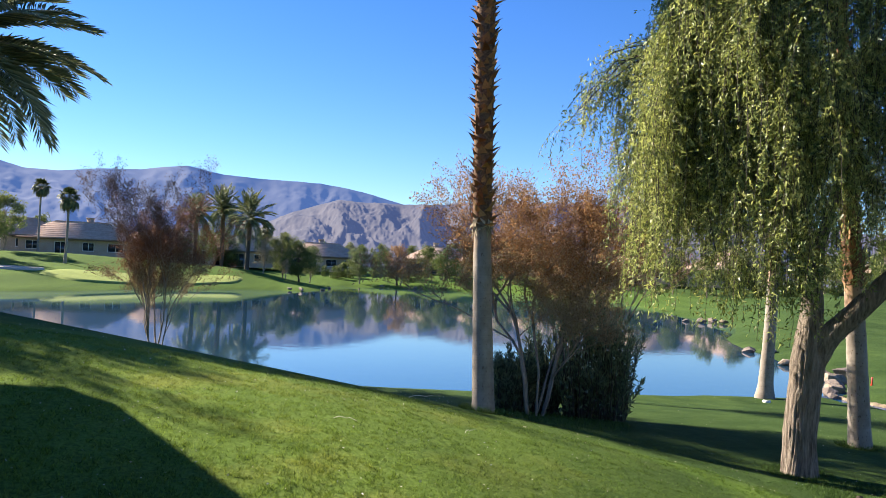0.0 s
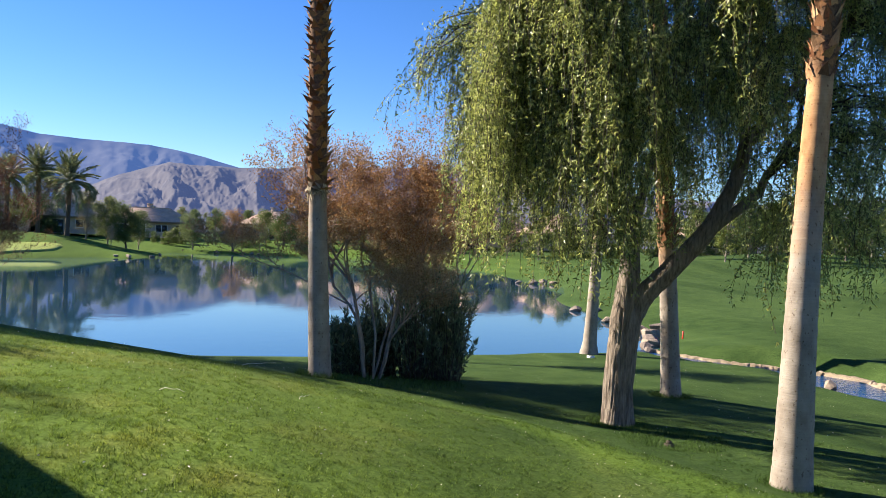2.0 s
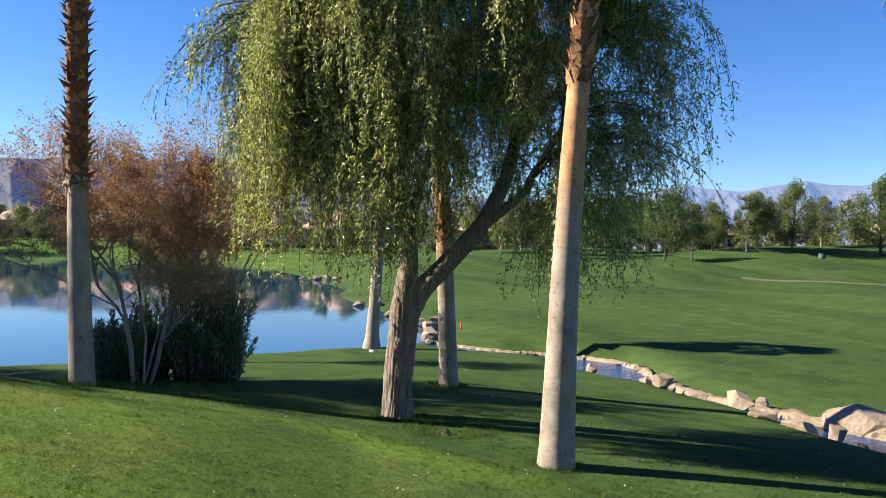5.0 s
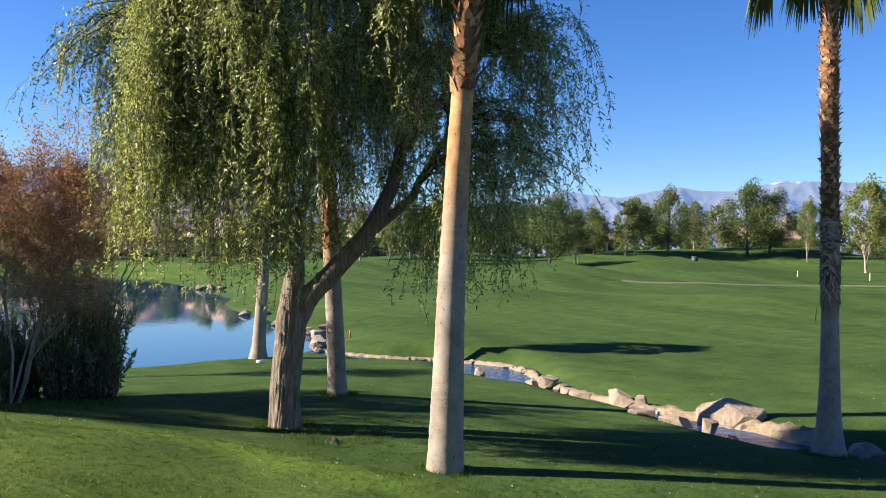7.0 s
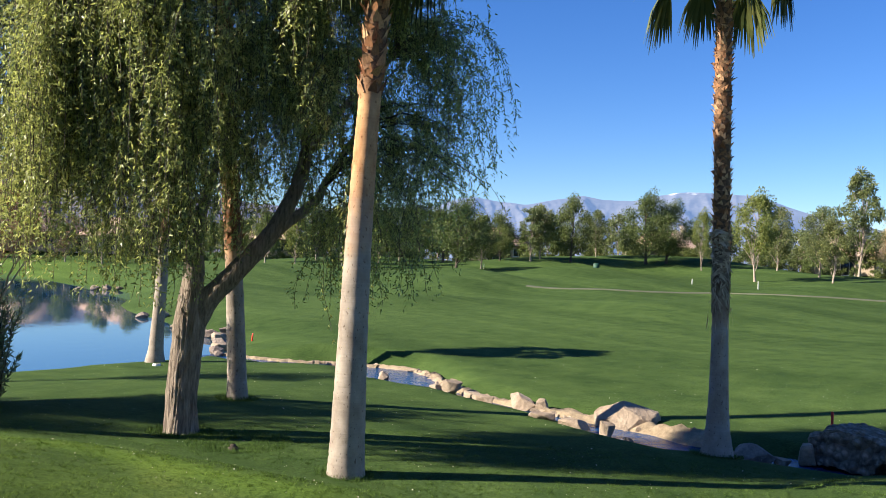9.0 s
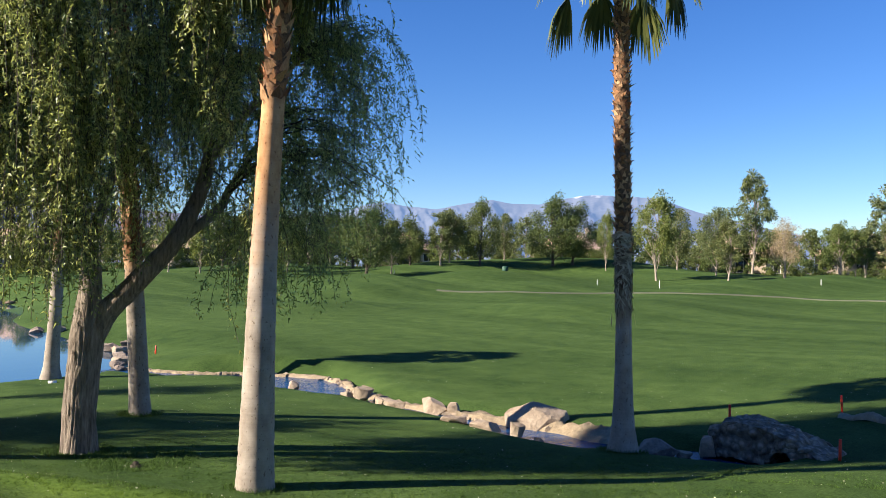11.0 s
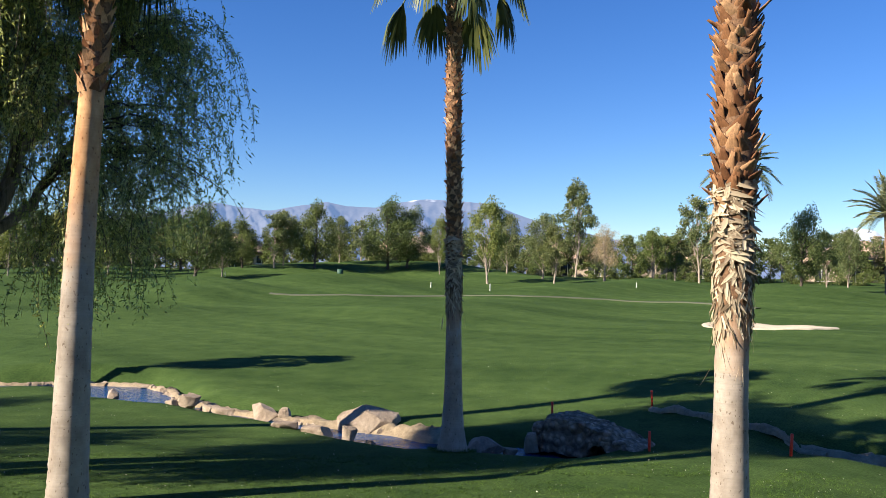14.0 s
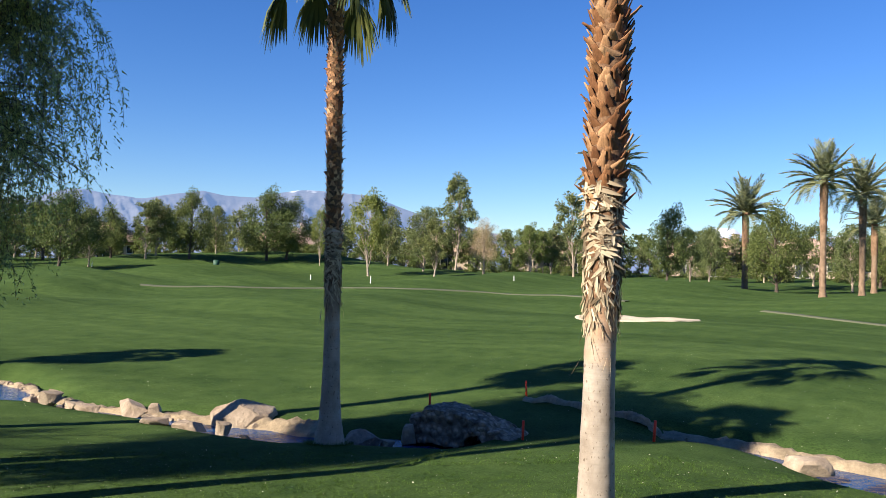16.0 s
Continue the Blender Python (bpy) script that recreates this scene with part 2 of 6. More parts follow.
def stem_material(name, lo, hi, rust_lo, rust_hi, z0, z1, z2=90.0):
    """A palm stem: pale scarred bark that turns to rust-coloured fibre between two heights."""
    m, nt, b = shade(name, 0.9, 0, 0.2)
    tc = nt.nodes.new("ShaderNodeTexCoord")
    sep = nt.nodes.new("ShaderNodeSeparateXYZ")
    nt.links.new(tc.outputs["Object"], sep.inputs[0])
    wander = nt.nodes.new("ShaderNodeMath")
    wander.operation = "MULTIPLY_ADD"
    nt.links.new(grain(nt, 4, 4, 0.6), wander.inputs[0])
    wander.inputs[1].default_value = 1.2
    nt.links.new(sep.outputs[2], wander.inputs[2])
    turn = node(nt, "MapRange")
    nt.links.new(wander.outputs[0], turn.inputs[0])
    turn.inputs[1].default_value, turn.inputs[2].default_value = z0 + 0.6, z1 + 0.6
    pale = ramp(nt, grain(nt, 5, 5, 0.6, (1, 1, 0.7)), [(0.3, lo), (0.7, hi)])
    warm = ramp(nt, grain(nt, 7, 5, 0.6, (1, 1, 0.5)), [(0.3, rust_lo), (0.7, rust_hi)])
    c = mixed(nt, pale, warm, turn.outputs[0])
    fibre = node(nt, "MapRange")
    nt.links.new(sep.outputs[2], fibre.inputs[0])
    fibre.inputs[1].default_value, fibre.inputs[2].default_value = z2 - 0.1, z2 + 0.15
    c = mixed(nt, c, ramp(nt, grain(nt, 30, 4, 0.7), [(0.3, (0.06, 0.03, 0.018)), (0.7, (0.25, 0.145, 0.08))]), fibre.outputs[0])
    rings = grain(nt, 7, 5, 0.7, (0.25, 0.25, 7))
    pits = ramp(nt, grain(nt, 34, 2, 0.4, (1, 1, 0.6)), [(0.29, (0.42, 0.36, 0.32)), (0.35, (1, 1, 1))])
    c = mixed(nt, c, ramp(nt, rings, [(0.3, (0.75, 0.74, 0.73)), (0.7, (1.14, 1.14, 1.13))]), 0.34, "MULTIPLY")
    stain = ramp(nt, grain(nt, 2.6, 6, 0.7, (1, 1, 0.45)), [(0.34, (0.58, 0.53, 0.48)), (0.5, (1, 1, 1))])
    c = mixed(nt, c, stain, 0.45, "MULTIPLY")
    c = mixed(nt, c, pits, 0.8, "MULTIPLY")
    nt.links.new(c, b.inputs["Base Color"])
    bump(nt, b, rings, 0.4, 0.01)
    return m


PALE = ((0.235, 0.195, 0.16), (0.375, 0.325, 0.275))
WARM = ((0.33, 0.155, 0.07), (0.58, 0.34, 0.17))
BARK = simple("willow_bark", (0.14, 0.105, 0.08), (0.47, 0.385, 0.31), 14, 0.95, 1.0, 0.06, (1.8, 1.8, 0.25), fine=34)
DARK_BARK = simple("dark_bark", (0.045, 0.035, 0.028), (0.12, 0.095, 0.075), 8, 0.95, 0.8, 0.03, (1.5, 1.5, 0.4))
PALE_BARK = simple("pale_bark", (0.21, 0.165, 0.125), (0.4, 0.33, 0.265), 5, 0.9, 0.4, 0.01)
TWIG = simple("bare_twig", (0.21, 0.145, 0.108), (0.46, 0.35, 0.27), 6, 0.9, 0.0)
ROCK = simple("boulder", (0.19, 0.14, 0.1), (0.45, 0.36, 0.27), 1.8, 0.9, 0.9, 0.05, fine=14)
DARK_ROCK = simple("dark_boulder", (0.13, 0.1, 0.085), (0.34, 0.27, 0.22), 2.2, 0.9, 1.0, 0.06, fine=12)
STUCCO = simple("stucco", (0.42, 0.33, 0.25), (0.5, 0.4, 0.31), 1.0, 0.95, 0.2, 0.005)
TILE = simple("roof_tile", (0.42, 0.28, 0.21), (0.56, 0.4, 0.31), 1.5, 0.9, 0.5, 0.02, (1, 1, 1))
TRIM = simple("eave_board", (0.16, 0.115, 0.085), (0.24, 0.18, 0.13), 2, 0.8, 0.1)
PALM_GREY = simple("date_palm_bark", (0.13, 0.085, 0.055), (0.26, 0.175, 0.115), 4, 0.9, 0.6, 0.02, (1, 1, 0.6))
PALM_BROWN = simple("date_palm_stubs", (0.13, 0.075, 0.045), (0.27, 0.165, 0.1), 5, 0.9, 0.7, 0.02, (1, 1, 0.6))
RED = simple("stake_paint_red", (0.6, 0.035, 0.015), (0.75, 0.06, 0.03), 6, 0.5, 0.1)
WHITE = simple("post_paint_white", (0.7, 0.7, 0.66), (0.82, 0.82, 0.78), 6, 0.6, 0.1)
BOX_GREEN = simple("utility_green", (0.02, 0.06, 0.04), (0.03, 0.09, 0.06), 3, 0.6, 0.1)
LITTER = simple("dry_litter", (0.55, 0.5, 0.38), (0.75, 0.72, 0.6), 9, 0.9, 0.0)
def boot_material(name, tones):
    m, nt, b = shade(name, 0.85, 0, 0.2)
    info = nt.nodes.new("ShaderNodeObjectInfo")
    c = ramp(nt, info.outputs["Random"], tones)
    g = grain(nt, 60, 4, 0.7, (1, 1, 0.3))
    nt.links.new(mixed(nt, c, ramp(nt, g, [(0.3, (0.5, 0.5, 0.5)), (0.7, (1.4, 1.35, 1.3))]), 0.7, "MULTIPLY"), b.inputs["Base Color"])
    bump(nt, b, g, 0.5, 0.006)
    return m


BOOT = boot_material("palm_boot", [(0.0, (0.14, 0.058, 0.026)), (0.5, (0.3, 0.145, 0.066)), (1.0, (0.47, 0.28, 0.15))])
SPLIT_BOOT = boot_material("split_palm_boot", [(0.0, (0.1, 0.042, 0.018)), (0.6, (0.21, 0.1, 0.044)), (1.0, (0.37, 0.225, 0.12))])
FLAT_BOOT = boot_material("worn_palm_boot", [(0.0, (0.17, 0.078, 0.04)), (0.45, (0.42, 0.215, 0.11)), (1.0, (0.6, 0.39, 0.23))])
HUSK = leaf_material("palm_husk", (0.11, 0.072, 0.044), (0.59, 0.49, 0.37), 0.1, 0.85)
FAN = leaf_material("fan_frond", (0.04, 0.065, 0.018), (0.13, 0.14, 0.045), 0.15, 0.5)
FEATHER = leaf_material("feather_frond", (0.075, 0.095, 0.05), (0.31, 0.325, 0.185), 0.25, 0.5)
WILLOW = leaf_material("willow_leaf", (0.088, 0.128, 0.048), (0.52, 0.56, 0.215), 0.45, 0.4)
OLEANDER = leaf_material("oleander_leaf", (0.09, 0.12, 0.075), (0.36, 0.41, 0.27), 0.4, 0.3)
RUSSET = leaf_material("russet_leaf", (0.15, 0.08, 0.045), (0.37, 0.21, 0.115), 0.55, 0.8)
BROWN = leaf_material("brown_leaf", (0.09, 0.042, 0.026), (0.25, 0.125, 0.075), 0.3, 0.8)
SEED = leaf_material("pale_seed_head", (0.25, 0.18, 0.11), (0.48, 0.38, 0.26), 0.3, 0.9)
CANOPY = leaf_material("tree_leaf", (0.045, 0.072, 0.022), (0.17, 0.205, 0.065), 0.4, 0.6)
LIME = leaf_material("light_tree_leaf", (0.08, 0.115, 0.03), (0.23, 0.265, 0.085), 0.4, 0.6)
OLIVE = leaf_material("grey_tree_leaf", (0.06, 0.085, 0.035), (0.22, 0.25, 0.105), 0.4, 0.6)
RIDGE = [simple("near_range_hazed_rock", (0.027, 0.023, 0.021), (0.068, 0.056, 0.048), 0.01, 0.95, 0, fine=0.06),
         simple("far_range_hazed_rock", (0.007, 0.008, 0.01), (0.016, 0.016, 0.017), 0.004, 0.95, 0, fine=0.03),
         simple("north_range_hazed_rock", (0.04, 0.041, 0.046), (0.078, 0.075, 0.075), 0.01, 0.95, 0, fine=0.05)]
# the ranges are the backdrop of the distance: its haze is put into the darkened rock as a pale blue glow
for m, haze_glow in zip(RIDGE, ((0.02, 0.029, 0.068), (0.025, 0.049, 0.13), (0.062, 0.1, 0.185))):
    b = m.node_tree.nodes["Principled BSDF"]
    b.inputs["Emission Color"].default_value, b.inputs["Emission Strength"].default_value = (*haze_glow, 1), 1.0

GLASS, nt, b = shade("window_glass", 0.05, 0, 0.6)
b.inputs["Base Color"].default_value = (0.03, 0.035, 0.04, 1)
WATER, nt, b = shade("lake_water", 0.03, 0, 0.5)
b.inputs["Base Color"].default_value, b.inputs["IOR"].default_value = (0.015, 0.048, 0.088, 1), 1.5
bump(nt, b, grain(nt, 1.1, 4, 0.55, (1, 1.6, 1)), 0.03, 0.05)
BROOK, nt, b = shade("stream_water", 0.06, 0, 0.35)
b.inputs["Base Color"].default_value, b.inputs["IOR"].default_value = (0.008, 0.045, 0.13, 1), 1.2
bump(nt, b, grain(nt, 7, 5, 0.6), 0.4, 0.05)


# ---- building blocks ----
def mesh_of(name, v, f, material, smooth=False):
    me = bpy.data.meshes.new(name)
    v = np.asarray(v, float)
    if isinstance(f, np.ndarray):
        used, f2 = np.unique(f, return_inverse=True)
        v, f = v[used], f2.reshape(f.shape)
        n, k = f.shape
        me.vertices.add(len(v))
        me.vertices.foreach_set("co", v.ravel())
        me.loops.add(n * k)
        me.loops.foreach_set("vertex_index", f.astype(np.int32).ravel())
        me.polygons.add(n)
        me.polygons.foreach_set("loop_start", np.arange(0, n * k, k, dtype=np.int32))
        me.polygons.foreach_set("loop_total", np.full(n, k, dtype=np.int32))
        me.update(calc_edges=True)
    else:
        me.from_pydata([tuple(p) for p in v], [], f)
    me.validate()
    if smooth:
        me.polygons.foreach_set("use_smooth", np.ones(len(me.polygons), bool))
    me.materials.append(material)
    return me


def thing(name, x, y, z, label, category, group="", kind=""):
    ob = new(name)
    ob.matrix_world = pose(x, y, z)
    return tagged(ob, label, category, group, kind)


def piece(name, me, parent, m=None, label=""):
    """A mesh as a part under a thing, placed in the thing's own frame."""
    ob = new(name, me)
    ob.parent = parent
    ob.matrix_basis = m if m is not None else Matrix()
    return tagged(ob, label)


def join(parts):
    vs, fs, n = [], [], 0
    for v, f in parts:
        v, f = np.asarray(v, float), np.asarray(f)
        vs.append(v)
        fs.append(f + n)
        n += len(v)
    return np.concatenate(vs), np.concatenate(fs)


def tube(points, radii, sides=8):
    """A tapering tube along points, in quads."""
    p, r = np.asarray(points, float), np.asarray(radii, float)
    t = np.gradient(p, axis=0)
    t /= np.linalg.norm(t, axis=1)[:, None] + 1e-9
    ref = np.where(np.abs(t[:, 2:3]) > 0.9, [[1.0, 0, 0]], [[0, 0, 1.0]])
    a = np.cross(t, ref[len(ref) // 2])
    a /= np.linalg.norm(a, axis=1)[:, None] + 1e-9
    b = np.cross(t, a)
    w = np.arange(sides) * 2 * np.pi / sides
    ring = np.cos(w)[None, :, None] * a[:, None] + np.sin(w)[None, :, None] * b[:, None]
    v = (p[:, None] + ring * (r[:, None, None] if r.ndim == 1 else r[:, :, None])).reshape(-1, 3)
    i = np.arange(len(p) - 1)[:, None] * sides
    j = np.arange(sides)[None, :]
    k = (j + 1) % sides
    f = np.stack([i + j, i + k, i + k + sides, i + j + sides], -1).reshape(-1, 4)
    return v, f


def unit(a):
    return a / (np.linalg.norm(a, axis=-1, keepdims=True) + 1e-9)


def leaves(p, along, length, width, rng, fold=0.25):
    """Pointed leaves, a diamond of two triangles folded on its midrib, at points p."""
    n = len(p)
    along = unit(along)
    side = unit(np.cross(along, rng.normal(size=(n, 3))))
    up = np.cross(along, side)
    length, width = np.broadcast_to(length, n)[:, None], np.broadcast_to(width, n)[:, None]
    mid = p + along * length * 0.45
    v = np.stack([p, mid + side * width + up * width * fold, p + along * length, mid - side * width + up * width * fold], 1).reshape(-1, 3)
    i = np.arange(n)[:, None] * 4
    return v, np.concatenate([i + [[0, 1, 2]], i + [[0, 2, 3]]], 1).reshape(-1, 3)


def sprigs(p, along, length, width, rng):
    """Small three-cornered leaves, for crowns of very many."""
    along = unit(along)
    side = unit(np.cross(along, rng.normal(size=p.shape))) * width[:, None]
    tip = p + along * length[:, None]
    return np.stack([p - side, p + side, tip], 1).reshape(-1, 3), np.arange(3 * len(p)).reshape(-1, 3)


def curve_points(a, b, rise, n, rng, wobble=0.0):
    t = np.linspace(0, 1, n)[:, None]
    p = np.asarray(a) * (1 - t) + np.asarray(b) * t
    p = p + np.array([[0, 0, 1.0]]) * rise * 4 * t * (1 - t)
    return p + rng.normal(size=(n, 3)) * wobble * (t > 0.01)


def box(x0, y0, z0, x1, y1, z1):
    v = [(x, y, z) for z in (z0, z1) for y in (y0, y1) for x in (x0, x1)]
    f = [(0, 2, 3, 1), (4, 5, 7, 6), (0, 1, 5, 4), (2, 6, 7, 3), (0, 4, 6, 2), (1, 3, 7, 5)]
    return np.array(v, float), np.array(f)


def ground_z(x, y):
    return float(height(np.array([x]), np.array([y]))[0])


def tri(f):
    f = np.asarray(f)
    return f if f.shape[1] == 3 else np.concatenate([f[:, [0, 1, 2]], f[:, [0, 2, 3]]])


# ---- ground and water ----
N = 350
u = np.linspace(-1, 1, N)
gx = 9 + 11 * np.sinh(u * math.asinh(4500 / 11))
gy = 10 + 11 * np.sinh(u * math.asinh(4500 / 11))
X, Y = np.meshgrid(gx, gy)
Z = height(X, Y)
idx = np.arange(N * N).reshape(N, N)
quads = np.stack([idx[:-1, :-1], idx[:-1, 1:], idx[1:, 1:], idx[1:, :-1]], -1).reshape(-1, 4)
ground = new("ground", mesh_of("ground", np.stack([X, Y, Z], -1).reshape(-1, 3), quads, TURF, True))
tagged(ground, "mown green golf course turf rolling down to a lake", "lawn", kind="structure")

lv, lf = box(-75, 18, -0.6, 25, 122, 0.0)
water = new("water", mesh_of("water", lv, [tuple(q) for q in lf], WATER))
tagged(water, "still blue lake water mirroring trees and sky", "lake", kind="structure")


def ribbon(points, widths, n=140):
    """A strip that follows points (x, y), with its half widths."""
    p = np.array(points, float)
    s = np.concatenate([[0], np.cumsum(np.hypot(*np.diff(p, axis=0).T))])
    q = np.linspace(0, s[-1], n)
    x, y, w = np.interp(q, s, p[:, 0]), np.interp(q, s, p[:, 1]), np.interp(q, s, widths)
    for _ in range(3):
        x[1:-1], y[1:-1] = (x[:-2] + 2 * x[1:-1] + x[2:]) / 4, (y[:-2] + 2 * y[1:-1] + y[2:]) / 4
    tx, ty = np.gradient(x), np.gradient(y)
    k = np.hypot(tx, ty)
    return x, y, -ty / k, tx / k, w


x, y, nx, ny, w = ribbon([s[:2] for s in STREAM], [s[2] + 0.12 for s in STREAM])
zs = water_z(y)
sv = np.concatenate([np.stack([x - nx * w, y - ny * w, zs], 1), np.stack([x + nx * w, y + ny * w, zs], 1)])
sf = np.array([(i, i + 1, i + 141, i + 140) for i in range(139) if not 2.6 < y[i] < 4.2])
stream = new("stream", mesh_of("stream", sv, sf, BROOK, True))
tagged(stream, "narrow stream of dark rippled water", "stream", kind="structure")


def draped(name, cx, cy, a, b, turn, lift, material, seed):
    """A round-edged patch laid on the ground."""
    rng = np.random.default_rng(seed)
    w = np.linspace(0, 2 * np.pi, 72, endpoint=False)
    wob = 1 + 0.08 * np.sin(2 * w + rng.uniform(0, 6)) + 0.06 * np.sin(3 * w + rng.uniform(0, 6)) + 0.03 * np.sin(7 * w)
    vs, fs = [], []
    rings = np.linspace(0.001, 1, 14)
    for r in rings:
        px, py = r * a * wob * np.cos(w), r * b * wob * np.sin(w)
        X2, Y2 = cx + px * math.cos(turn) - py * math.sin(turn), cy + px * math.sin(turn) + py * math.cos(turn)
        vs.append(np.stack([X2, Y2, height(X2, Y2) + lift * (1 if r < 0.99 else -2)], 1))
    for i in range(13):
        for j in range(72):
            k = (j + 1) % 72
            fs.append((i * 72 + j, (i + 1) * 72 + j, (i + 1) * 72 + k, i * 72 + k))
    return new(name, mesh_of(name, np.concatenate(vs), np.array(fs), material, True))


tagged(draped("putting_green", -29.8, 85, 13.5, 4.4, 1.1, 0.16, GREEN, 3), "pale close-mown putting green by the lake", "putting green", kind="structure")
tagged(draped("bunker", 38.6, 7.3, 4.4, 2.75, 0.19, 0.07, SAND_MAT, 5), "bunker of pale raked sand in the fairway", "bunker", kind="structure")
tagged(draped("bunker", -40.5, 76.0, 3.6, 2.2, 0.6, 0.2, SAND_MAT, 8), "bunker of pale sand beside the green", "bunker", kind="structure")
for PATH, wide in (([(39, 37.5), (40.5, 35), (42.8, 32.2), (48, 29), (49.4, 24.5), (53.2, 20.2), (53.4, 15.5), (51.4, 12), (50.2, 10)], 0.2),
                   ([(47, 2.2), (45.6, 0.8), (44.2, -0.6), (42, -3.4), (36, -12)], 0.2)):
    x, y, nx, ny, w = ribbon(PATH, [wide] * len(PATH))
    pv = np.concatenate([np.stack([x + nx * w * k, y + ny * w * k, height(x + nx * w * k, y + ny * w * k) + (0.05 if abs(k) < 1.2 else -0.12)], 1) for k in (-1.5, -1, 0, 1, 1.5)])
    pf = np.array([(i + o, i + 1 + o, i + 141 + o, i + 140 + o) for o in (0, 140, 280, 420) for i in range(139)])
    tagged(new("cart_path", mesh_of("cart_path", pv, pf, PATH_MAT, True)), "narrow concrete cart path crossing the fairway", "path", kind="structure")


# ---- mountains ----
def mountain(name, profile, distance, depth, material, seed, label, rough=0.22, low=0.0, grainy=200.0, steps=13):
    """A range as a field of ridges; profile: (bearing, slope of the crest)."""
    rng = np.random.default_rng(seed)
    az = np.linspace(profile[0][0], profile[-1][0], int((profile[-1][0] - profile[0][0]) * steps) + 2)
    crest = np.interp(az, [p[0] for p in profile], [p[1] for p in profile])
    rows = 64
    V = []
    for i in range(rows):
        k = i / (rows - 1)
        d = distance + depth * k
        for a, c in zip(az, crest):
            X3, Y3 = d * math.sin(radians(a)), d * math.cos(radians(a))
            # spurs run down from the crest, cut by gullies of finer and finer size
            across, along = distance * radians(a), depth * k * 0.31
            w1 = noise.noise(Vector((across / grainy * 0.8, along / grainy * 0.8, seed + 9.5)))
            px, py = across + grainy * 0.35 * w1 + along * 0.25, along * 0.5
            fold, gain, size = 0.0, 1.0, grainy
            for o in range(6):
                q = noise.noise(Vector((px / size, py / size, seed + o * 3.7)))
                fold += gain * (1 - 2.2 * abs(q))
                gain, size = gain * 0.55, size * 0.5
                py *= 1.25
            up = k ** 0.8
            h = up + rough * (fold - 1.1) * (4 * k * (1 - k)) ** 0.8 + rough * 0.06 * (fold - 1.1) * k
            V.append((X3, Y3, 3 + c * d * max(h, low)))
    n = len(az)
    F = [(i * n + j, i * n + j + 1, (i + 1) * n + j + 1, (i + 1) * n + j) for i in range(rows - 1) for j in range(n - 1)]
    ob = new(name, mesh_of(name, V, np.array(F), material, False))
    return tagged(ob, label, "mountains", kind="structure")


snow_nt = RIDGE[2].node_tree
sep = snow_nt.nodes.new("ShaderNodeSeparateXYZ")
geo = snow_nt.nodes.new("ShaderNodeNewGeometry")
snow_nt.links.new(geo.outputs["Position"], sep.inputs[0])
add = snow_nt.nodes.new("ShaderNodeMath")
add.operation = "MULTIPLY_ADD"
snow_nt.links.new(grain(snow_nt, 0.012, 5), add.inputs[0])
add.inputs[1].default_value = 110
snow_nt.links.new(sep.outputs[2], add.inputs[2])
rng_n = node(snow_nt, "MapRange")
snow_nt.links.new(add.outputs[0], rng_n.inputs[0])
rng_n.inputs[1].default_value, rng_n.inputs[2].default_value = 442, 462
pb = snow_nt.nodes["Principled BSDF"]
old = pb.inputs["Base Color"].links[0].from_socket
snow_nt.links.new(mixed(snow_nt, old, (0.42, 0.43, 0.45), rng_n.outputs[0]), pb.inputs["Base Color"])

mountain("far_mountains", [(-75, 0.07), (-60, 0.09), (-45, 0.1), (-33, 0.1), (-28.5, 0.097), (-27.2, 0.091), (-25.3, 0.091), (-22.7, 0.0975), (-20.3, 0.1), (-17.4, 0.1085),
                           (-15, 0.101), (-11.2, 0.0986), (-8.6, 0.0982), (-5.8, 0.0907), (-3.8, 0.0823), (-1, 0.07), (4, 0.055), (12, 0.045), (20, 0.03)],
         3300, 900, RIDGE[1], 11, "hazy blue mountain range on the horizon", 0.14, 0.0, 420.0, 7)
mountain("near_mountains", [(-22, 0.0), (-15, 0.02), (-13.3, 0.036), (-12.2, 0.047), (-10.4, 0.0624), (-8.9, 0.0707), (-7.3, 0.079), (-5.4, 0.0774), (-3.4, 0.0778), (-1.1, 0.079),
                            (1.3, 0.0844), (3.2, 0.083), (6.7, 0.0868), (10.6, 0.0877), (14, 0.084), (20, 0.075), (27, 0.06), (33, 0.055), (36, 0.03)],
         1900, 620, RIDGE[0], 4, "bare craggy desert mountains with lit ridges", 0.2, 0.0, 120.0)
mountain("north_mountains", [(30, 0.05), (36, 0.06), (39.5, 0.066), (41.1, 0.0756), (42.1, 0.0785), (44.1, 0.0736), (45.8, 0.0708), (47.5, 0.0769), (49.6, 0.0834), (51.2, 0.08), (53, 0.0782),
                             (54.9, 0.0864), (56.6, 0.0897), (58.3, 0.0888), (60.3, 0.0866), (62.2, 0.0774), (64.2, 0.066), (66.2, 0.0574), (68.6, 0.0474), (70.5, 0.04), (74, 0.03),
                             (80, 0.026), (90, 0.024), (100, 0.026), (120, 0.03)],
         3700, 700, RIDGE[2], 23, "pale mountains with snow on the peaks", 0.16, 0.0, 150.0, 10)

